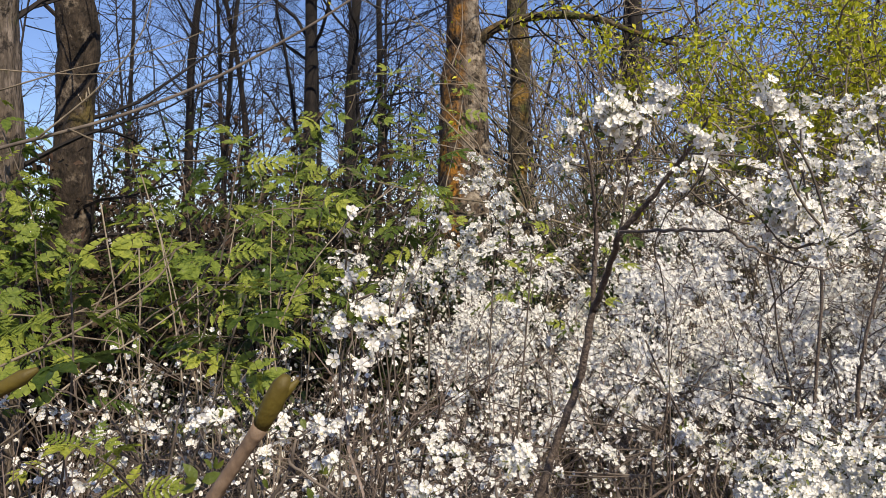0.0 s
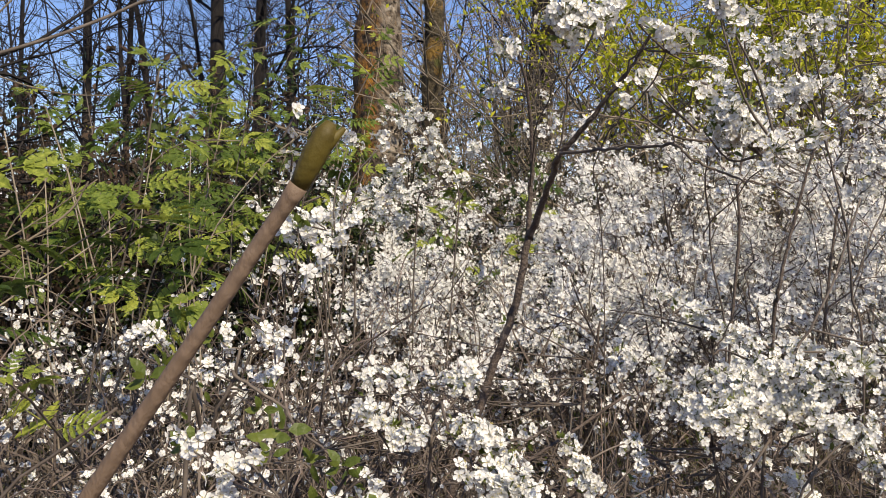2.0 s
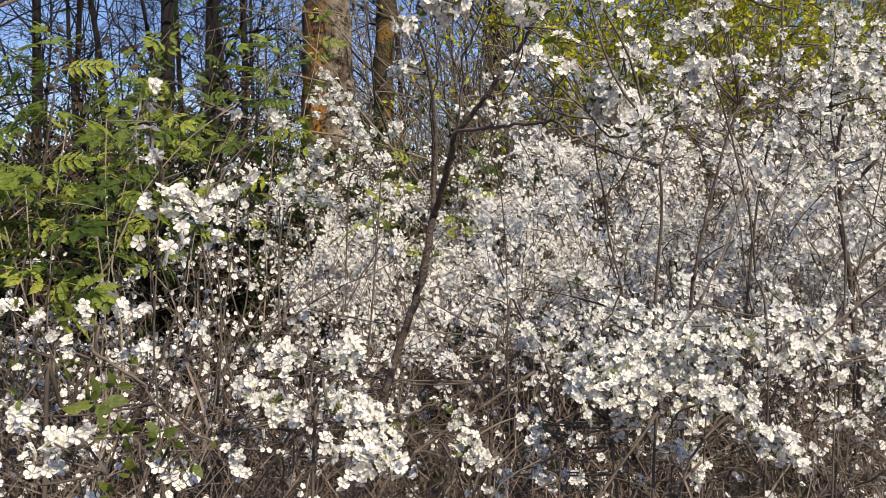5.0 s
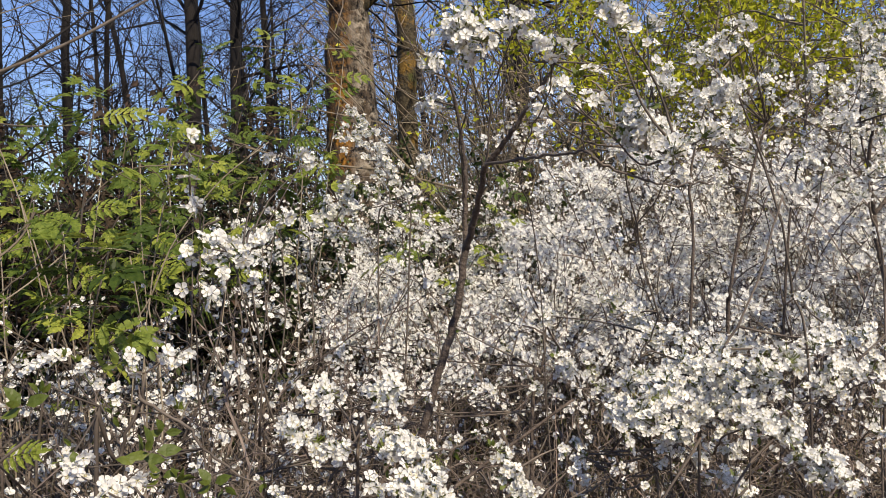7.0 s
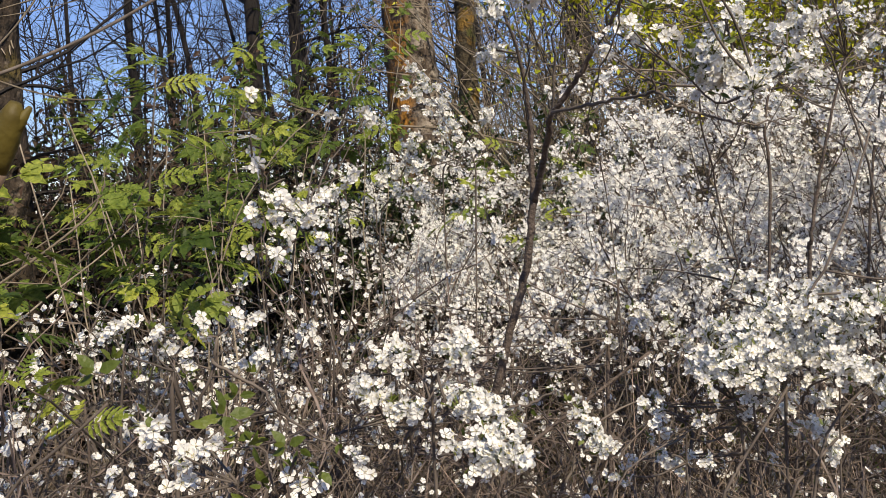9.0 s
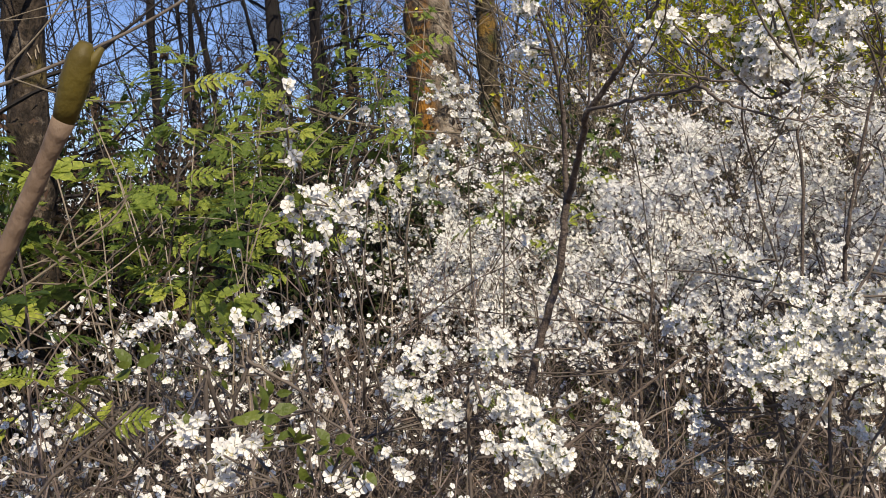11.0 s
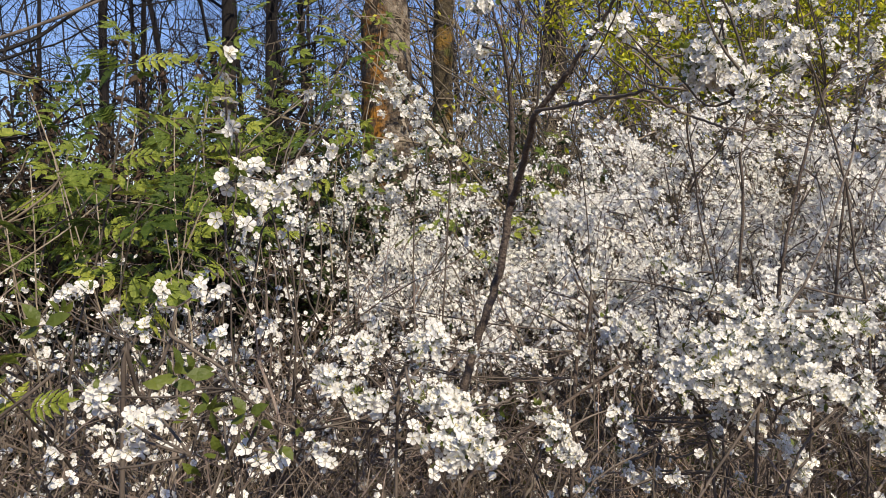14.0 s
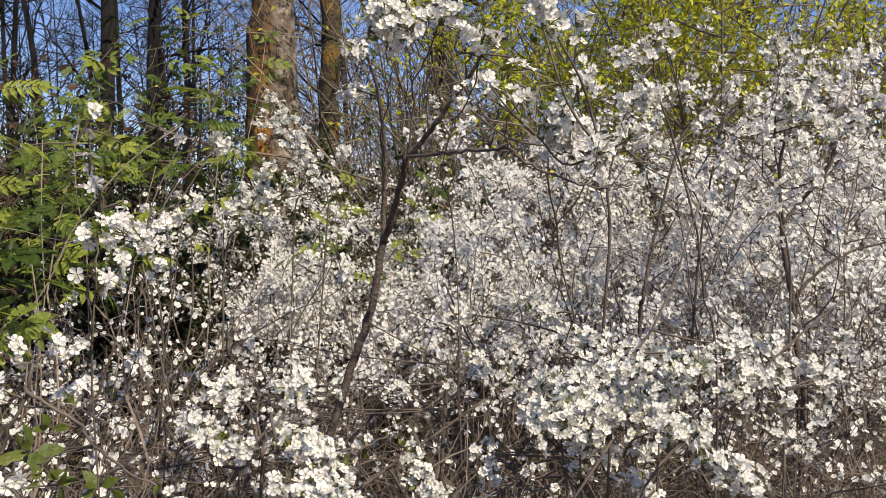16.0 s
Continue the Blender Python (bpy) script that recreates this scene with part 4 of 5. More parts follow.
# ---- plum thicket ----
hero_plum(foot((-0.134, 1.783, 0.906)), "white-flowering wild plum with a dark forked stem",
    [("stem", 0.0106, 0.0081, [foot((-0.134, 1.783, 0.906)), (0.050, 1.734, 0.666), (0.126, 1.705, 0.901), (0.167, 1.696, 1.033), (0.207, 1.688, 1.163), (0.240, 1.678, 1.266), (0.265, 1.671, 1.404)]),
     ("limb", 0.0064, 0.0026, [(0.263, 1.671, 1.394), (0.264, 1.663, 1.489), (0.265, 1.655, 1.552), (0.252, 1.628, 1.641), (0.225, 1.583, 1.730)]),
     ("limb", 0.0030, 0.0014, [(0.264, 1.663, 1.489), (0.243, 1.450, 1.585), (0.226, 1.250, 1.630), (0.215, 1.110, 1.655)]),
     ("limb", 0.0076, 0.0056, [(0.265, 1.670, 1.394), (0.278, 1.600, 1.465), (0.284, 1.484, 1.538)]),
     ("limb", 0.0058, 0.0024, [(0.284, 1.484, 1.538), (0.334, 1.394, 1.539), (0.363, 1.314, 1.540), (0.391, 1.234, 1.536), (0.417, 1.234, 1.518), (0.464, 1.234, 1.500), (0.525, 1.254, 1.485), (0.593, 1.284, 1.491)]),
     ("limb", 0.0061, 0.0020, [(0.291, 1.518, 1.542), (0.325, 1.474, 1.587), (0.356, 1.434, 1.634), (0.382, 1.394, 1.679), (0.398, 1.364, 1.715)]),
     ("limb", 0.0034, 0.0018, [(0.356, 1.434, 1.634), (0.345, 1.230, 1.660), (0.314, 1.022, 1.632)]),
     ("limb", 0.0043, 0.0021, [(0.281, 1.540, 1.510), (0.302, 1.480, 1.650), (0.317, 1.376, 1.731)]),
     ("limb", 0.0020, 0.0012, [(0.391, 1.234, 1.536), (0.384, 1.170, 1.580), (0.342, 1.020, 1.602)])],
    [((0.211, 1.091, 1.670), 8), ((0.207, 1.091, 1.685), 6), ((0.215, 1.110, 1.651), 5), ((0.238, 1.129, 1.667), 3), ((0.197, 1.534, 1.715), 5), ((0.213, 1.533, 1.705), 3), ((0.207, 1.632, 1.656), 5), ((0.191, 1.633, 1.651), 4),
     ((0.358, 1.038, 1.577), 4), ((0.310, 1.326, 1.736), 5), ((0.331, 1.325, 1.738), 4)],
    901)
hero_plum(foot((0.267, 1.209, 1.063)), "near plum twig with large open white flowers",
    [("stem", 0.0024, 0.0018, [foot((0.423, 1.596, 0.933)), (0.394, 1.608, 1.267), (0.348, 1.468, 1.527), (0.314, 1.121, 1.591), (0.297, 0.973, 1.614)])],
    [((0.274, 0.924, 1.623), 4), ((0.283, 0.924, 1.615), 4), ((0.293, 0.923, 1.615), 4), ((0.274, 0.945, 1.631), 2), ((0.304, 0.932, 1.621), 2), ((0.331, 0.950, 1.598), 2), ((0.343, 0.959, 1.596), 2)],
    916, (), False)
hero_plum(foot((0.635, 1.482, 0.957)), "wild plum with long arching sprays of white blossom",
    [("stem", 0.0055, 0.0033, [foot((0.635, 1.482, 0.957)), (0.599, 1.406, 1.031), (0.607, 1.369, 1.157), (0.682, 1.388, 1.277), (0.771, 1.438, 1.470)]),
     ("limb", 0.0033, 0.0017, [(0.599, 1.406, 1.031), (0.520, 1.376, 1.196), (0.508, 1.358, 1.217), (0.520, 1.339, 1.289), (0.547, 1.339, 1.340)]),
     ("limb", 0.0036, 0.0022, [(0.620, 1.380, 1.060), (0.636, 1.330, 1.110), (0.690, 1.270, 1.100), (0.737, 1.177, 1.060)])],
    [((0.553, 1.325, 1.220), 6), ((0.512, 1.297, 1.191), 6), ((0.465, 1.259, 1.153), 8), ((0.494, 1.257, 1.164), 7), ((0.522, 1.265, 1.169), 7), ((0.438, 1.250, 1.134), 6), ((0.434, 1.281, 1.146), 4), ((0.586, 1.332, 1.205), 5), ((0.624, 1.329, 1.197), 6), ((0.677, 1.336, 1.213), 6),
     ((0.724, 1.333, 1.207), 7), ((0.779, 1.360, 1.224), 6), ((0.821, 1.377, 1.236), 5), ((0.636, 1.287, 1.138), 6), ((0.669, 1.284, 1.127), 6), ((0.693, 1.272, 1.115), 6), ((0.691, 1.241, 1.092), 5), ((0.705, 1.220, 1.091), 5), ((0.722, 1.199, 1.078), 6), ((0.737, 1.177, 1.065), 4)],
    902)
hero_plum(foot((0.676, 1.598, 0.909)), "wild plum with white blossom beside arching sprays",
    [("stem", 0.0045, 0.0025, [foot((0.676, 1.598, 0.909)), (0.623, 1.586, 1.052), (0.535, 1.502, 1.408), (0.471, 1.310, 1.547)]),
     ("limb", 0.0025, 0.0013, [(0.535, 1.502, 1.408), (0.516, 1.256, 1.509), (0.482, 1.108, 1.525)])],
    [((0.446, 1.232, 1.571), 6), ((0.462, 1.211, 1.576), 6), ((0.433, 1.233, 1.557), 5), ((0.478, 1.209, 1.555), 6), ((0.495, 1.208, 1.549), 4), ((0.465, 1.079, 1.516), 6), ((0.468, 1.230, 1.536), 5), ((0.392, 1.079, 1.684), 6), ((0.411, 1.097, 1.676), 4), ((0.480, 1.214, 1.699), 5), ((0.361, 1.320, 1.631), 5), ((0.347, 1.320, 1.606), 4), ((0.378, 1.319, 1.643), 3),
     ((0.424, 1.726, 1.253), 4), ((0.558, 1.596, 1.261), 5), ((0.541, 1.648, 1.278), 5), ((0.573, 1.595, 1.245), 4)],
    903)
hero_plum(foot((0.061, 1.373, 1.024)), "low wild plum sprays thick with white blossom",
    [("stem", 0.0049, 0.0028, [foot((0.061, 1.373, 1.024)), (0.066, 1.224, 1.087), (0.106, 1.172, 1.136), (0.191, 1.197, 1.142), (0.239, 1.293, 1.132)]),
     ("limb", 0.0031, 0.0017, [(0.024, 1.177, 1.104), (0.070, 1.206, 1.169), (0.117, 1.224, 1.206), (0.154, 1.181, 1.210)]),
     ("limb", 0.0031, 0.0017, [(0.071, 1.074, 1.117), (0.112, 1.041, 1.133), (0.157, 1.019, 1.150)]),
     ("limb", 0.0028, 0.0014, [(0.321, 1.304, 1.015), (0.285, 1.308, 1.067), (0.266, 1.331, 1.096)])],
    [((0.014, 1.331, 1.194), 5), ((-0.012, 1.332, 1.186), 4), ((-0.013, 1.191, 1.166), 6), ((0.010, 1.189, 1.157), 4), ((0.034, 1.177, 1.146), 5), ((0.102, 1.225, 1.216), 6), ((0.088, 1.226, 1.203), 4), ((0.121, 1.223, 1.200), 3), ((0.153, 1.181, 1.210), 2), ((0.103, 1.173, 1.142), 7), ((0.125, 1.171, 1.145), 6), ((0.148, 1.179, 1.139), 7), ((0.119, 1.192, 1.155), 4), ((0.192, 1.217, 1.141), 3), ((0.229, 1.294, 1.130), 2),
     ((0.135, 1.040, 1.137), 8), ((0.115, 1.041, 1.131), 6), ((0.124, 1.020, 1.125), 7), ((0.153, 1.018, 1.128), 6), ((0.078, 1.225, 1.157), 3), ((0.270, 1.330, 1.095), 4), ((0.275, 1.319, 1.079), 4), ((0.285, 1.308, 1.062), 5), ((0.295, 1.307, 1.043), 5), ((0.375, 1.353, 1.093), 2), ((0.388, 1.351, 1.062), 3)],
    904, [((0.231, 1.304, 1.133), 0.7), ((-0.027, 0.733, 1.239), 1.1)])
hero_plum(foot((-0.256, 1.146, 1.113)), "near wild plum twigs with grey-shaded white blossom",
    [("stem", 0.0058, 0.0032, [foot((-0.278, 1.147, 1.101)), (-0.219, 0.994, 1.158), (-0.193, 0.994, 1.195), (-0.162, 0.993, 1.248), (-0.154, 0.994, 1.292)]),
     ("limb", 0.0042, 0.0020, [(-0.162, 0.994, 1.268), (-0.128, 0.981, 1.237), (-0.070, 0.966, 1.203), (-0.026, 0.962, 1.168)]),
     ("limb", 0.0017, 0.0010, [(-0.111, 1.042, 1.308), (-0.134, 1.024, 1.331), (-0.143, 1.015, 1.351)])],
    [((-0.270, 1.002, 1.303), 5), ((-0.253, 1.021, 1.305), 4), ((-0.172, 0.996, 1.305), 5), ((-0.125, 0.983, 1.312), 6), ((-0.114, 0.992, 1.303), 4), ((-0.187, 1.006, 1.265), 3), ((-0.116, 1.040, 1.253), 6), ((-0.136, 1.042, 1.249), 4), ((-0.148, 0.762, 1.252), 4), ((-0.166, 0.783, 1.254), 3), ((-0.131, 0.790, 1.223), 5), ((-0.113, 0.779, 1.229), 4), ((-0.265, 1.151, 1.256), 5), ((-0.314, 1.255, 1.259), 4)],
    905, [((-0.071, 0.697, 1.278), 1.3), ((-0.124, 0.940, 1.238), 1.1), ((-0.184, 0.746, 1.308), 1.3), ((-0.178, 0.766, 1.313), 1.2), ((-0.050, 0.685, 1.259), 1.2)], False)
hero_plum(foot((-0.120, 1.236, 1.077)), "upright plum twig strung with large grey-white flowers",
    [("stem", 0.0024, 0.0012, [foot((-0.120, 1.236, 1.077)), (-0.114, 1.090, 1.247), (-0.105, 1.022, 1.349), (-0.097, 1.014, 1.437), (-0.102, 1.016, 1.494), (-0.101, 1.018, 1.544)]),
     ("limb", 0.0018, 0.0010, [(-0.102, 1.022, 1.348), (-0.073, 1.041, 1.384), (-0.049, 1.041, 1.422)])],
    [((-0.098, 1.008, 1.544), 2), ((-0.102, 1.018, 1.530), 1), ((-0.107, 1.017, 1.497), 2), ((-0.103, 1.016, 1.490), 1), ((-0.103, 1.016, 1.470), 3), ((-0.113, 1.026, 1.464), 2), ((-0.089, 1.014, 1.446), 1), ((-0.090, 1.014, 1.424), 4), ((-0.103, 1.024, 1.418), 3), ((-0.083, 1.013, 1.433), 3), ((-0.055, 1.041, 1.414), 4), ((-0.072, 1.042, 1.396), 3), ((-0.042, 1.040, 1.425), 4), ((-0.105, 1.013, 1.378), 2), ((-0.090, 1.002, 1.369), 3), ((-0.078, 1.022, 1.386), 3), ((-0.017, 1.140, 1.457), 4), ((-0.004, 1.443, 1.550), 4), ((-0.055, 1.346, 1.544), 3), ((-0.011, 1.443, 1.559), 3)],
    917, (), False, 0.9)
hero_plum(foot((-0.077, 0.868, 1.147)), "near plum twig with open white flowers and green leaves",
    [("stem", 0.0022, 0.0011, [foot((-0.143, 0.965, 1.117)), (-0.088, 0.767, 1.138), (-0.052, 0.741, 1.191), (-0.038, 0.733, 1.211)])],
    [((-0.038, 0.733, 1.215), 1), ((-0.016, 0.743, 1.210), 3), ((-0.025, 0.743, 1.202), 2), ((-0.128, 0.770, 1.218), 3), ((-0.135, 0.769, 1.205), 4), ((-0.172, 0.820, 1.233), 3), ((-0.107, 0.821, 1.221), 2), ((-0.012, 0.971, 1.154), 3), ((-0.002, 0.970, 1.141), 3)],
    906, [((-0.085, 0.714, 1.269), 1.2), ((-0.057, 0.704, 1.251), 1.2), ((-0.029, 0.705, 1.249), 1.0), ((-0.049, 0.703, 1.222), 1.2), ((-0.023, 0.922, 1.186), 0.8)], False)

# the two dark stems further right
hero_plum(foot((1.024, 2.324, 0.862)), "dark-stemmed wild plum within the white thicket",
    [("stem", 0.0066, 0.0036, [foot((1.024, 2.324, 0.862)), (1.010, 2.283, 1.071), (1.001, 2.240, 1.228), (1.020, 2.241, 1.339), (1.063, 2.241, 1.525), (1.107, 2.239, 1.673)]),
     ("limb", 0.0043, 0.0026, [(0.960, 2.243, 1.138), (0.923, 2.254, 1.272), (0.934, 2.204, 1.334)])],
    [((0.975, 2.240, 1.124), 3), ((0.972, 2.158, 1.613), 4), ((1.057, 2.149, 1.756), 5), ((0.980, 2.161, 1.734), 5), ((0.951, 2.165, 1.719), 5), ((0.933, 1.971, 1.869), 5), ((0.888, 1.977, 1.830), 5), ((0.850, 1.982, 1.797), 5), ((0.939, 1.968, 1.817), 4), ((0.866, 2.074, 1.625), 5), ((1.288, 2.317, 1.816), 5), ((1.257, 2.320, 1.769), 4)],
    907)
hero_plum(foot((1.649, 2.564, 0.532)), "tall dark-stemmed wild plum crowned with white blossom",
    [("stem", 0.0127, 0.0085, [foot((1.649, 2.564, 0.532)), (1.647, 2.527, 0.890), (1.625, 2.536, 1.031), (1.610, 2.545, 1.194), (1.586, 2.554, 1.332), (1.579, 2.558, 1.423)]),
     ("limb", 0.0076, 0.0043, [(1.579, 2.558, 1.423), (1.624, 2.553, 1.480), (1.689, 2.496, 1.596), (1.731, 2.494, 1.711), (1.817, 2.431, 1.774)]),
     ("limb", 0.0068, 0.0034, [(1.613, 2.544, 1.194), (1.675, 2.537, 1.263), (1.775, 2.523, 1.336), (1.951, 2.496, 1.386)]),
     ("limb", 0.0076, 0.0034, [(1.579, 2.558, 1.423), (1.545, 2.520, 1.590), (1.543, 2.475, 1.756), (1.508, 2.437, 1.930)])],
    [((1.468, 2.393, 1.934), 6), ((1.504, 2.388, 1.950), 4), ((1.417, 2.400, 1.901), 5), ((1.480, 2.388, 1.864), 7), ((1.512, 2.382, 1.824), 7), ((1.488, 2.384, 1.776), 7), ((1.544, 2.375, 1.784), 6), ((1.576, 2.372, 1.841), 4), ((1.456, 2.387, 1.719), 6), ((1.408, 2.393, 1.679), 6), ((1.560, 2.370, 1.728), 7), ((1.608, 2.361, 1.688), 6), ((1.639, 2.356, 1.704), 5), ((1.727, 2.346, 1.809), 5), ((1.751, 2.341, 1.777), 5), ((1.687, 2.349, 1.720), 6)],
    908)

hero_plum(foot((0.090, 3.088, 0.943)), "slender wild plum with blossom before the thick trunk",
    [("stem", 0.0058, 0.004, [foot((0.090, 3.088, 0.943)), (0.091, 3.051, 1.332), (0.137, 3.000, 1.503), (0.183, 2.995, 1.578), (0.239, 2.987, 1.615)]),
     ("limb", 0.004, 0.002, [(0.137, 3.000, 1.503), (0.119, 3.008, 1.652), (0.054, 3.022, 1.736), (0.008, 3.033, 1.839)]),
     ("limb", 0.004, 0.002, [(0.091, 3.051, 1.332), (-0.038, 3.028, 1.502), (-0.121, 3.048, 1.670), (-0.158, 3.056, 1.716)])],
    [((0.014, 3.032, 1.824), 4), ((-0.010, 3.034, 1.783), 4), ((-0.029, 3.036, 1.749), 4), ((0.036, 3.025, 1.736), 5), ((0.073, 3.018, 1.708), 5), ((0.100, 3.012, 1.667), 5), ((0.137, 3.004, 1.624), 6), ((0.174, 2.999, 1.643), 4), ((0.220, 2.990, 1.615), 4), ((-0.010, 3.031, 1.698), 4), ((-0.131, 3.050, 1.679), 5), ((-0.158, 3.055, 1.707), 4), ((-0.103, 3.045, 1.660), 4), ((-0.232, 3.067, 1.688), 3)],
    910)
hero_plum(foot((-0.089, 2.509, 0.949)), "wild plum with grey-white blossom beside a dark hollow",
    [("stem", 0.0058, 0.003, [foot((-0.089, 2.509, 0.949)), (-0.085, 2.468, 1.232), (-0.037, 2.416, 1.415), (0.015, 2.412, 1.534)])],
    [((0.022, 2.412, 1.549), 5), ((-0.007, 2.415, 1.519), 6), ((-0.044, 2.420, 1.489), 6), ((-0.066, 2.423, 1.459), 6), ((-0.015, 2.415, 1.482), 6), ((0.022, 2.410, 1.497), 5), ((-0.088, 1.717, 1.464), 5), ((-0.098, 1.718, 1.448), 4), ((-0.022, 2.414, 1.423), 6), ((0.037, 2.404, 1.415), 6), ((-0.109, 1.617, 1.424), 5), ((-0.105, 1.413, 1.409), 6), ((-0.125, 1.416, 1.401), 5)],
    911)

hero_plum(foot((1.019, 1.852, 0.796)), "tall wild plum with many white sprays before green saplings",
    [("stem", 0.0059, 0.0033, [foot((1.019, 1.852, 0.796)), (0.992, 1.811, 1.052), (0.942, 1.772, 1.296), (0.892, 1.731, 1.494), (0.810, 1.691, 1.659), (0.767, 1.647, 1.771)]),
     ("limb", 0.0033, 0.0016, [(0.942, 1.772, 1.296), (1.013, 1.773, 1.492), (1.070, 1.773, 1.629), (1.088, 1.726, 1.769)]),
     ("limb", 0.0026, 0.0013, [(0.892, 1.731, 1.494), (0.826, 1.708, 1.583), (0.736, 1.676, 1.653), (0.702, 1.651, 1.736)])],
    [((0.702, 1.651, 1.736), 4), ((0.723, 1.650, 1.745), 4), ((0.756, 1.648, 1.755), 5), ((0.774, 1.647, 1.768), 4), ((0.709, 1.648, 1.653), 5), ((0.736, 1.646, 1.657), 6), ((0.763, 1.645, 1.669), 5), ((0.791, 1.663, 1.682), 4), ((0.803, 1.646, 1.796), 4), ((0.779, 1.647, 1.791), 4), ((0.850, 1.690, 1.696), 3), ((0.775, 1.692, 1.596), 4), ((0.802, 1.690, 1.587), 4), ((0.955, 1.781, 1.645), 4), ((0.928, 1.782, 1.628), 4), ((0.997, 1.775, 1.539), 5), ((1.020, 1.773, 1.524), 4), ((0.972, 1.777, 1.545), 4)],
    912)
hero_plum(foot((1.221, 1.937, 0.757)), "wild plum with white sprays at the thicket's end",
    [("stem", 0.0059, 0.0026, [foot((1.221, 1.937, 0.757)), (1.207, 1.900, 1.151), (1.172, 1.861, 1.466), (1.133, 1.819, 1.645), (1.105, 1.776, 1.802)])],
    [((1.035, 1.775, 1.628), 4), ((1.070, 1.773, 1.620), 5), ((1.097, 1.776, 1.802), 5), ((1.121, 1.773, 1.764), 6), ((1.106, 1.773, 1.730), 6), ((1.133, 1.771, 1.706), 6), ((1.124, 1.771, 1.676), 6), ((1.090, 1.774, 1.698), 5), ((1.139, 1.767, 1.603), 6), ((1.164, 1.767, 1.661), 6), ((1.190, 1.768, 1.730), 5), ((1.209, 1.764, 1.636), 6), ((1.124, 1.766, 1.523), 5), ((1.087, 1.767, 1.466), 4), ((1.182, 1.762, 1.521), 5)],
    913)
hero_plum(foot((0.719, 1.474, 0.888)), "spreading wild plum thick with white blossom",
    [("stem", 0.0039, 0.0020, [foot((0.719, 1.474, 0.888)), (0.693, 1.429, 1.000), (0.658, 1.405, 1.129), (0.633, 1.409, 1.204)]),
     ("limb", 0.0026, 0.0013, [(0.693, 1.429, 1.000), (0.790, 1.425, 1.100), (0.903, 1.450, 1.185), (0.994, 1.466, 1.256)]),
     ("limb", 0.0020, 0.0013, [(0.564, 1.387, 0.992), (0.473, 1.448, 1.130), (0.412, 1.504, 1.199)])],
    [((0.543, 1.446, 1.235), 5), ((0.566, 1.445, 1.248), 5), ((0.583, 1.391, 1.163), 6), ((0.615, 1.389, 1.151), 6), ((0.629, 1.367, 1.137), 7), ((0.660, 1.386, 1.152), 6), ((0.719, 1.382, 1.159), 6), ((0.688, 1.384, 1.178), 6), ((0.590, 1.350, 1.131), 6), ((0.559, 1.351, 1.110), 5), ((0.456, 1.450, 1.158), 4), ((0.445, 1.482, 1.187), 4), ((0.412, 1.504, 1.199), 4), ((0.643, 1.409, 1.222), 6), ((0.692, 1.436, 1.225), 5)],
    914)
hero_plum(foot((0.941, 1.459, 0.880)), "low wild plum thick with white blossom at the side",
    [("stem", 0.0039, 0.0020, [foot((0.941, 1.459, 0.880)), (0.956, 1.462, 1.025), (0.931, 1.467, 1.123), (0.896, 1.472, 1.221)])],
    [((0.896, 1.472, 1.216), 6), ((0.925, 1.470, 1.227), 5), ((0.844, 1.424, 1.177), 6), ((0.877, 1.421, 1.167), 5), ((0.937, 1.468, 1.171), 6), ((0.800, 1.396, 1.152), 5), ((0.950, 1.465, 1.122), 5), ((1.020, 1.512, 1.170), 6), ((1.060, 1.509, 1.148), 6), ((1.007, 1.461, 1.101), 5), ((0.947, 1.413, 1.057), 5), ((1.113, 1.557, 1.210), 5), ((0.901, 1.417, 1.077), 4), ((0.898, 1.573, 1.249), 5), ((0.869, 1.576, 1.281), 4)],
    915)

# sprays further in: before the thick trunk, and high over the thicket
hero_plum(foot((0.060, 2.330, 0.9)), "slim wild plum with blossom strung before the thick trunk",
    [("stem", 0.0050, 0.0022, [foot((0.060, 2.330, 0.9)), *[(0.171, 2.334, 1.335), (0.159, 2.334, 1.513), (0.120, 2.334, 1.597), (0.059, 2.334, 1.695)]]),
     ("limb", 0.0024, 0.0012, [(0.166, 2.334, 1.454), (0.228, 2.334, 1.554), (0.246, 2.334, 1.612)])],
    [((0.036, 2.324, 1.739), 4), ((0.051, 2.360, 1.716), 5), ((0.018, 2.274, 1.673), 4), ((0.056, 2.310, 1.669), 5), ((0.091, 2.292, 1.677), 4), ((0.105, 2.285, 1.638), 5), ((0.070, 2.296, 1.615), 4), ((0.119, 2.315, 1.603), 5), ((0.099, 2.322, 1.572), 4), ((0.135, 2.339, 1.556), 5), ((0.155, 2.324, 1.525), 4), ((0.189, 2.356, 1.527), 5), ((0.093, 2.299, 1.516), 4), ((0.218, 2.379, 1.608), 5), ((0.031, 2.277, 1.562), 4), ((0.031, 2.354, 1.484), 5)],
    920)
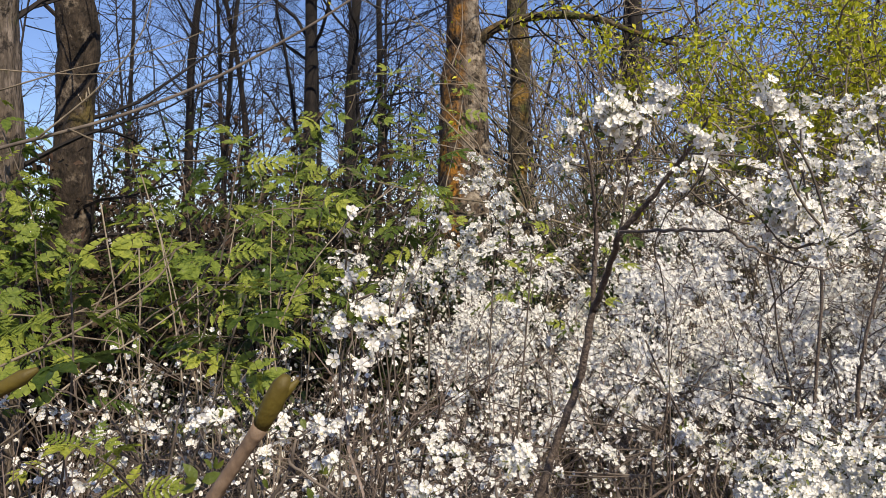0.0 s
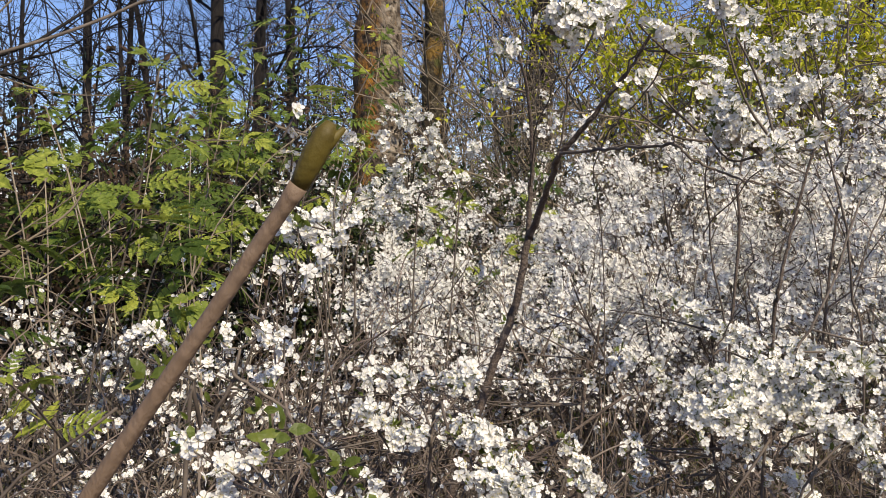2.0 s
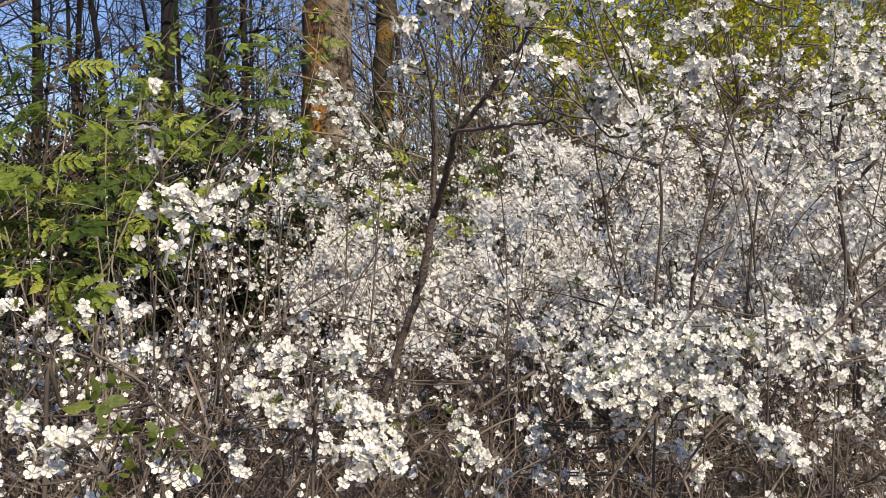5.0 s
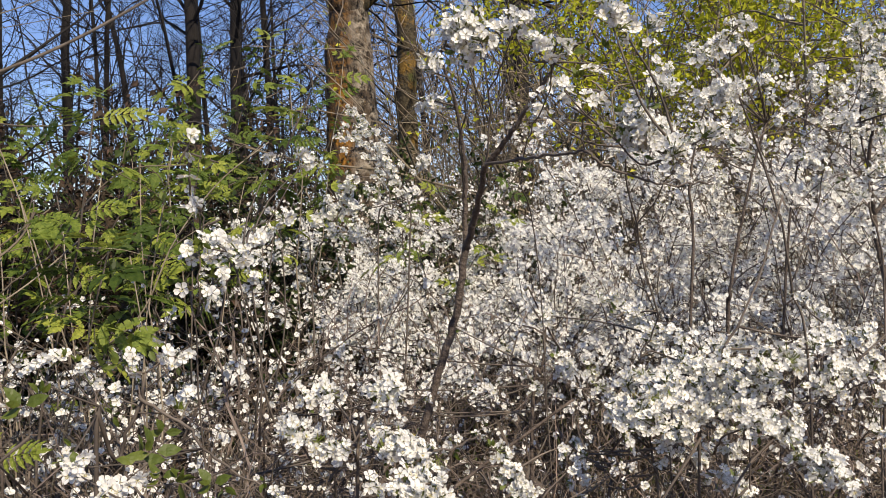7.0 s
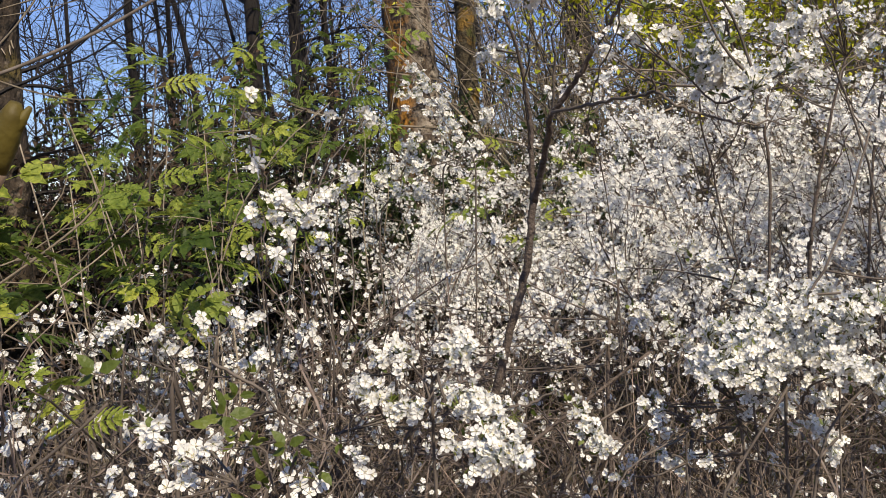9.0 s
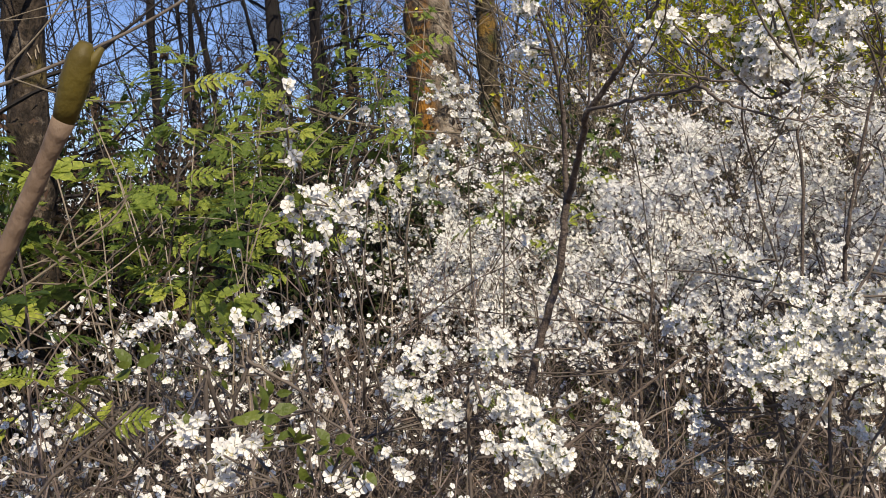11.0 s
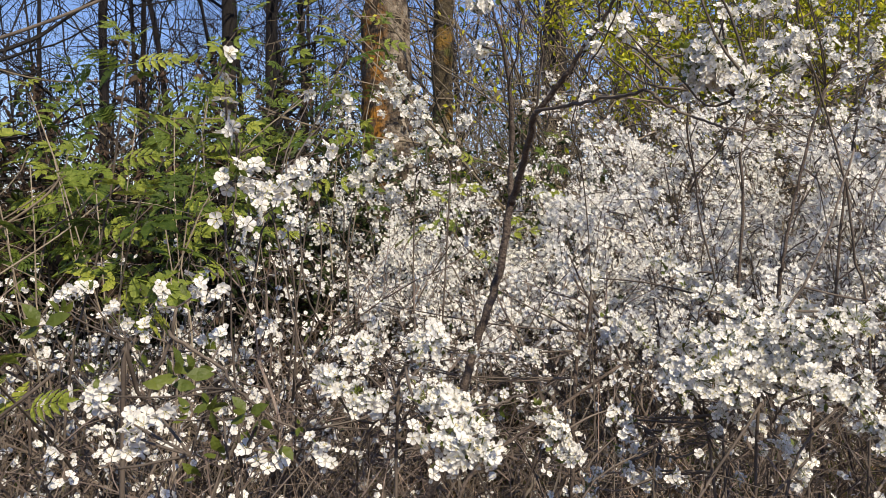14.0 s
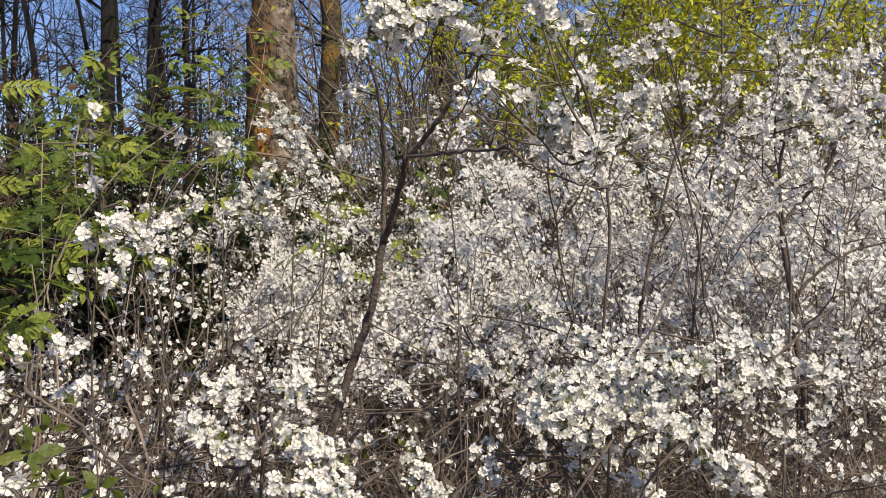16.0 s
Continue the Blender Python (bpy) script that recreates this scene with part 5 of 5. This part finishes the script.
hero_plum(foot((0.930, 2.530, 0.9)), "tall wild plum with white sprays high over the thicket",
    [("stem", 0.0060, 0.0024, [foot((0.930, 2.530, 0.9)), *[(1.010, 2.534, 1.276), (1.007, 2.534, 1.538), (1.062, 2.534, 1.761), (1.101, 2.534, 1.919)]]),
     ("limb", 0.0030, 0.0012, [(1.010, 2.534, 1.521), (1.126, 2.534, 1.709), (1.230, 2.534, 1.849)]),
     ("limb", 0.0030, 0.0012, [(1.009, 2.534, 1.424), (0.942, 2.534, 1.638), (0.917, 2.534, 1.832)])],
    [((1.060, 2.524, 1.792), 5), ((1.113, 2.541, 1.805), 6), ((1.136, 2.491, 1.811), 5), ((1.178, 2.498, 1.819), 4), ((1.036, 2.570, 1.927), 6), ((1.107, 2.590, 1.941), 5), ((1.128, 2.512, 1.904), 6), ((1.271, 2.557, 1.854), 5), ((1.189, 2.579, 1.636), 4), ((1.219, 2.581, 1.605), 6), ((1.207, 2.484, 1.622), 5), ((0.997, 2.479, 1.658), 6), ((1.029, 2.494, 1.693), 5), ((1.110, 2.579, 1.683), 4), ((1.132, 2.486, 1.719), 6), ((0.963, 2.525, 1.813), 5), ((0.962, 2.589, 1.873), 6), ((0.901, 2.538, 1.802), 5), ((0.913, 2.557, 1.561), 4), ((0.980, 2.512, 1.546), 6), ((1.063, 2.556, 1.577), 5), ((1.119, 2.574, 1.542), 6)],
    921)
hero_plum(foot((1.240, 2.640, 0.9)), "tall wild plum with white sprays before leafing saplings",
    [("stem", 0.0060, 0.0024, [foot((1.240, 2.640, 0.9)), *[(1.340, 2.634, 1.252), (1.376, 2.634, 1.540), (1.428, 2.634, 1.791)]]),
     ("limb", 0.0030, 0.0012, [(1.360, 2.634, 1.422), (1.491, 2.634, 1.585), (1.617, 2.634, 1.731)])],
    [((1.324, 2.576, 1.589), 6), ((1.432, 2.664, 1.581), 5), ((1.508, 2.693, 1.600), 5), ((1.475, 2.664, 1.708), 6), ((1.511, 2.608, 1.696), 4), ((1.584, 2.669, 1.758), 6), ((1.392, 2.586, 1.851), 5), ((1.433, 2.628, 1.826), 5), ((1.381, 2.683, 1.767), 6), ((1.381, 2.609, 1.673), 4), ((1.501, 2.609, 1.800), 6), ((1.295, 2.590, 1.542), 5), ((1.347, 2.576, 1.505), 5), ((1.465, 2.655, 1.517), 6), ((1.514, 2.599, 1.547), 4), ((1.546, 2.606, 1.630), 6), ((1.597, 2.633, 1.681), 5), ((1.603, 2.580, 1.740), 5), ((1.671, 2.643, 1.610), 6), ((1.676, 2.592, 1.672), 4)],
    922)
hero_plum(foot((0.520, 1.440, 0.8)), "low wild plum with small sprays over dead brush",
    [("stem", 0.0040, 0.0018, [foot((0.520, 1.440, 0.8)), *[(0.459, 1.434, 0.946), (0.481, 1.434, 1.001), (0.548, 1.434, 1.034)]])],
    [((0.409, 1.445, 0.982), 3), ((0.428, 1.458, 0.959), 4), ((0.383, 1.386, 1.022), 2), ((0.474, 1.424, 1.031), 3), ((0.456, 1.457, 0.948), 3), ((0.476, 1.424, 0.967), 4), ((0.503, 1.380, 1.015), 2), ((0.554, 1.438, 1.033), 3), ((0.589, 1.454, 0.949), 3), ((0.348, 1.436, 0.953), 4), ((0.641, 1.487, 0.984), 2), ((0.410, 1.444, 1.041), 3)],
    923)
hero_plum(foot((0.360, 1.840, 0.8)), "wild plum with scattered white sprays inside the thicket",
    [("stem", 0.0062, 0.0024, [foot((0.360, 1.840, 0.8)), *[(0.406, 1.834, 1.022), (0.429, 1.834, 1.128), (0.444, 1.834, 1.245)]]),
     ("limb", 0.0032, 0.0014, [(0.414, 1.834, 1.057), (0.502, 1.834, 1.171), (0.613, 1.834, 1.247)])],
    [((0.450, 1.882, 1.246), 4), ((0.440, 1.790, 1.238), 5), ((0.402, 1.791, 1.101), 4), ((0.480, 1.871, 1.155), 3), ((0.462, 1.822, 1.116), 4), ((0.474, 1.794, 1.131), 5), ((0.355, 1.885, 1.173), 4), ((0.080, 1.816, 1.106), 3), ((0.095, 1.864, 1.072), 4), ((-0.046, 1.861, 1.094), 5), ((-0.029, 1.880, 1.101), 4), ((0.235, 1.849, 1.233), 3), ((0.008, 1.864, 1.198), 4), ((0.306, 1.816, 1.091), 5), ((0.548, 1.806, 1.276), 4), ((0.615, 1.882, 1.255), 3), ((0.622, 1.825, 1.235), 4), ((0.658, 1.890, 1.202), 5)],
    924)

hero_plum(foot((0.700, 1.400, 0.8)), "bushy wild plum with dense white sprays over dark brush",
    [("stem", 0.0058, 0.0030, [foot((0.700, 1.400, 0.8)), *[(0.556, 1.461, 0.942), (0.588, 1.461, 1.048), (0.654, 1.461, 1.133)]]),
     ("limb", 0.0036, 0.0016, [(0.575, 1.441, 1.036), (0.631, 1.441, 1.032), (0.690, 1.441, 0.993)])],
    [((0.544, 1.447, 1.143), 5), ((0.584, 1.466, 1.110), 6), ((0.602, 1.416, 1.162), 5), ((0.648, 1.442, 1.172), 7), ((0.704, 1.488, 1.180), 4), ((0.664, 1.489, 1.110), 5), ((0.660, 1.396, 1.144), 6), ((0.683, 1.406, 1.102), 5), ((0.570, 1.387, 1.084), 7), ((0.620, 1.434, 1.035), 4), ((0.632, 1.385, 1.021), 5), ((0.682, 1.436, 0.977), 6), ((0.688, 1.459, 1.042), 5), ((0.561, 1.414, 1.191), 7), ((0.521, 1.462, 1.097), 4), ((0.484, 1.452, 1.133), 5), ((0.486, 1.384, 1.175), 6),
     ((0.431, 1.506, 1.029), 3), ((0.434, 1.482, 1.007), 4), ((0.420, 1.494, 1.056), 3), ((0.403, 1.484, 1.041), 3), ((0.455, 1.516, 0.930), 4), ((0.469, 1.496, 0.950), 3), ((0.369, 1.474, 0.959), 3)],
    925)

# bushes of the thicket: place, height, spread, number of stems, lowest blossom
bushes = ((-0.45, 2.4, 0.9, 7, 0.38), (0.15, 2.45, 0.9, 6, 0.20), (0.75, 2.5, 1.0, 6, 0.24), (1.3, 2.5, 1.1, 7, 0.36), (1.9, 2.5, 1.15, 7, 0.34), (2.5, 2.8, 1.3, 7, 0.42),
          (-0.75, 3.1, 0.95, 6, 0.45), (-0.2, 3.05, 1.1, 7, 0.36), (0.4, 3.1, 1.28, 8, 0.50), (1.0, 3.15, 1.40, 8, 0.80), (1.6, 3.1, 1.5, 8, 0.85), (2.2, 3.3, 1.6, 8, 0.85),
          (0.0, 3.9, 1.25, 8, 0.55), (0.55, 4.0, 1.45, 8, 0.70), (1.2, 4.0, 1.6, 9, 0.90), (1.9, 4.0, 1.75, 9, 0.95), (2.7, 4.1, 1.85, 9, 0.95),
          (0.45, 4.9, 1.5, 8, 0.85), (1.1, 5.0, 1.7, 9, 0.95), (2.0, 5.0, 1.9, 9, 0.95), (2.9, 5.1, 2.0, 9, 0.95), (3.7, 4.8, 2.0, 8, 0.95))
for k, (x, y, h, n, amount) in enumerate(bushes):
    thicket_plum((x, y, float(floor_z(x, y))), "wild plum bush covered in small white blossom" if h < 1.4 else "tall wild plum bush covered in small white blossom", h + 0.12, 0.42, n, 700 + k, 0.72, amount, 70 if y < 3.5 else 45, 4 if y < 3.5 else 5)
# slender taller shoots that rise in front of the wood
for k, (x, y, h, n) in enumerate(((1.3, 2.7, 1.95, 2), (1.8, 2.6, 2.0, 3), (0.0, 3.2, 1.75, 2), (0.95, 3.3, 1.9, 2), (2.2, 3.0, 2.15, 4), (1.5, 3.6, 2.1, 4), (1.9, 3.5, 2.2, 4), (2.6, 3.6, 2.3, 4), (2.3, 4.3, 2.35, 4), (3.2, 4.4, 2.4, 4), (1.1, 4.4, 2.1, 3))):
    thicket_plum((x, y, float(floor_z(x, y))), "slender upright wild plum with loose white blossom", h, 0.2, n, 760 + k, 1.05, 0.52 if x > 1.4 else 0.7, 45, 4, 0.0090)
# scattered blossom sprays low among the green shrubs
for k, (x, y, h) in enumerate(((-0.5, 1.75, 0.95), (-0.95, 2.2, 0.9), (-0.8, 2.8, 1.0), (-0.72, 1.8, 1.0), (-1.0, 1.85, 0.95), (-1.2, 2.3, 1.05), (-0.38, 1.5, 0.92), (-0.7, 2.35, 1.1), (-0.45, 2.1, 1.02), (-0.6, 2.65, 1.08), (-0.28, 2.35, 1.08), (-1.35, 1.9, 1.0), (-0.25, 1.95, 0.9), (0.45, 1.7, 0.98), (0.85, 1.75, 1.0), (1.15, 1.95, 1.0))):
    thicket_plum((x, y, float(floor_z(x, y))), "low wild plum with scattered white blossom", h + 0.12, 0.45, 5, 780 + k, 0.7, 0.20, 50)

# ---- the bare shoot close to the eye ----
tip = np.array((-0.014, 0.303, 1.460))
joint = np.array((-0.020, 0.306, 1.449))
low = np.array((-0.075, 0.322, 1.369))
tip = tip + unit(tip - joint) * 0.004
root = low + (low - joint) * 4.0
shoot_near = thing("cut_shoot", (root[0], root[1] + 0.1, -0.1), "bare brown shoot ending in an olive bud", "twig")
line = smooth_line([root + [0, 0.1, -root[2] - 0.1], root, low + (low - joint) * 2.0, low + (low - joint) * 0.7, low, (low + joint) / 2 + [0.0008, 0, 0.001], joint], 60)
part("stem", Soup().tube(local(shoot_near, line), np.interp(np.linspace(0, 1, 60), [0, 0.6, 0.97, 1], [0.0050, 0.0028, 0.0024, 0.0030]), 14), STICK, shoot_near, smooth=True)
axis = unit(tip - joint)
bud = np.array([joint - axis * 0.002, joint + axis * 0.004, joint + (tip - joint) * 0.6, tip, tip + axis * 0.004])
part("bud", Soup().tube(local(shoot_near, bud), [0.0026, 0.0033, 0.0038, 0.0034, 0.0016], 12), BUD_TIP, shoot_near, "olive-green bud scales", smooth=True)
scale_tip = np.array([joint + (tip - joint) * 0.45, joint + (tip - joint) * 0.8 + [0.0024, 0, 0.0004], tip + axis * 0.002 + [0.0046, 0, 0.0002]])
part("bud_scale", Soup().tube(local(shoot_near, scale_tip), [0.0022, 0.0021, 0.0007], 8), BUD_TIP, shoot_near, smooth=True)

# a second shoot, at the edge of the view
end, back = np.array((-0.199, 0.503, 1.438)), np.array((-0.233, 0.501, 1.419))
along_it = unit(end - back)
second = thing("cut_shoot", tuple(back - along_it * 0.9 - [0, 0, 0.95]), "bare brown shoot with a withered olive bud", "twig")
line = smooth_line([back - along_it * 0.9 - [0, 0, 0.95], back - along_it * 0.45 - [0, 0, 0.15], back - along_it * 0.15, back + along_it * 0.004], 24)
part("stem", Soup().tube(local(second, line), np.linspace(0.0045, 0.0026, 24), 10), STICK, second, smooth=True)
bud = np.array([line[-1] - along_it * 0.002, line[-1] + (end - line[-1]) * 0.25, line[-1] + (end - line[-1]) * 0.7, end])
part("bud", Soup().tube(local(second, bud), [0.0026, 0.0042, 0.0046, 0.0014], 10), BUD_TIP, second, "olive-brown bud scales", smooth=True)
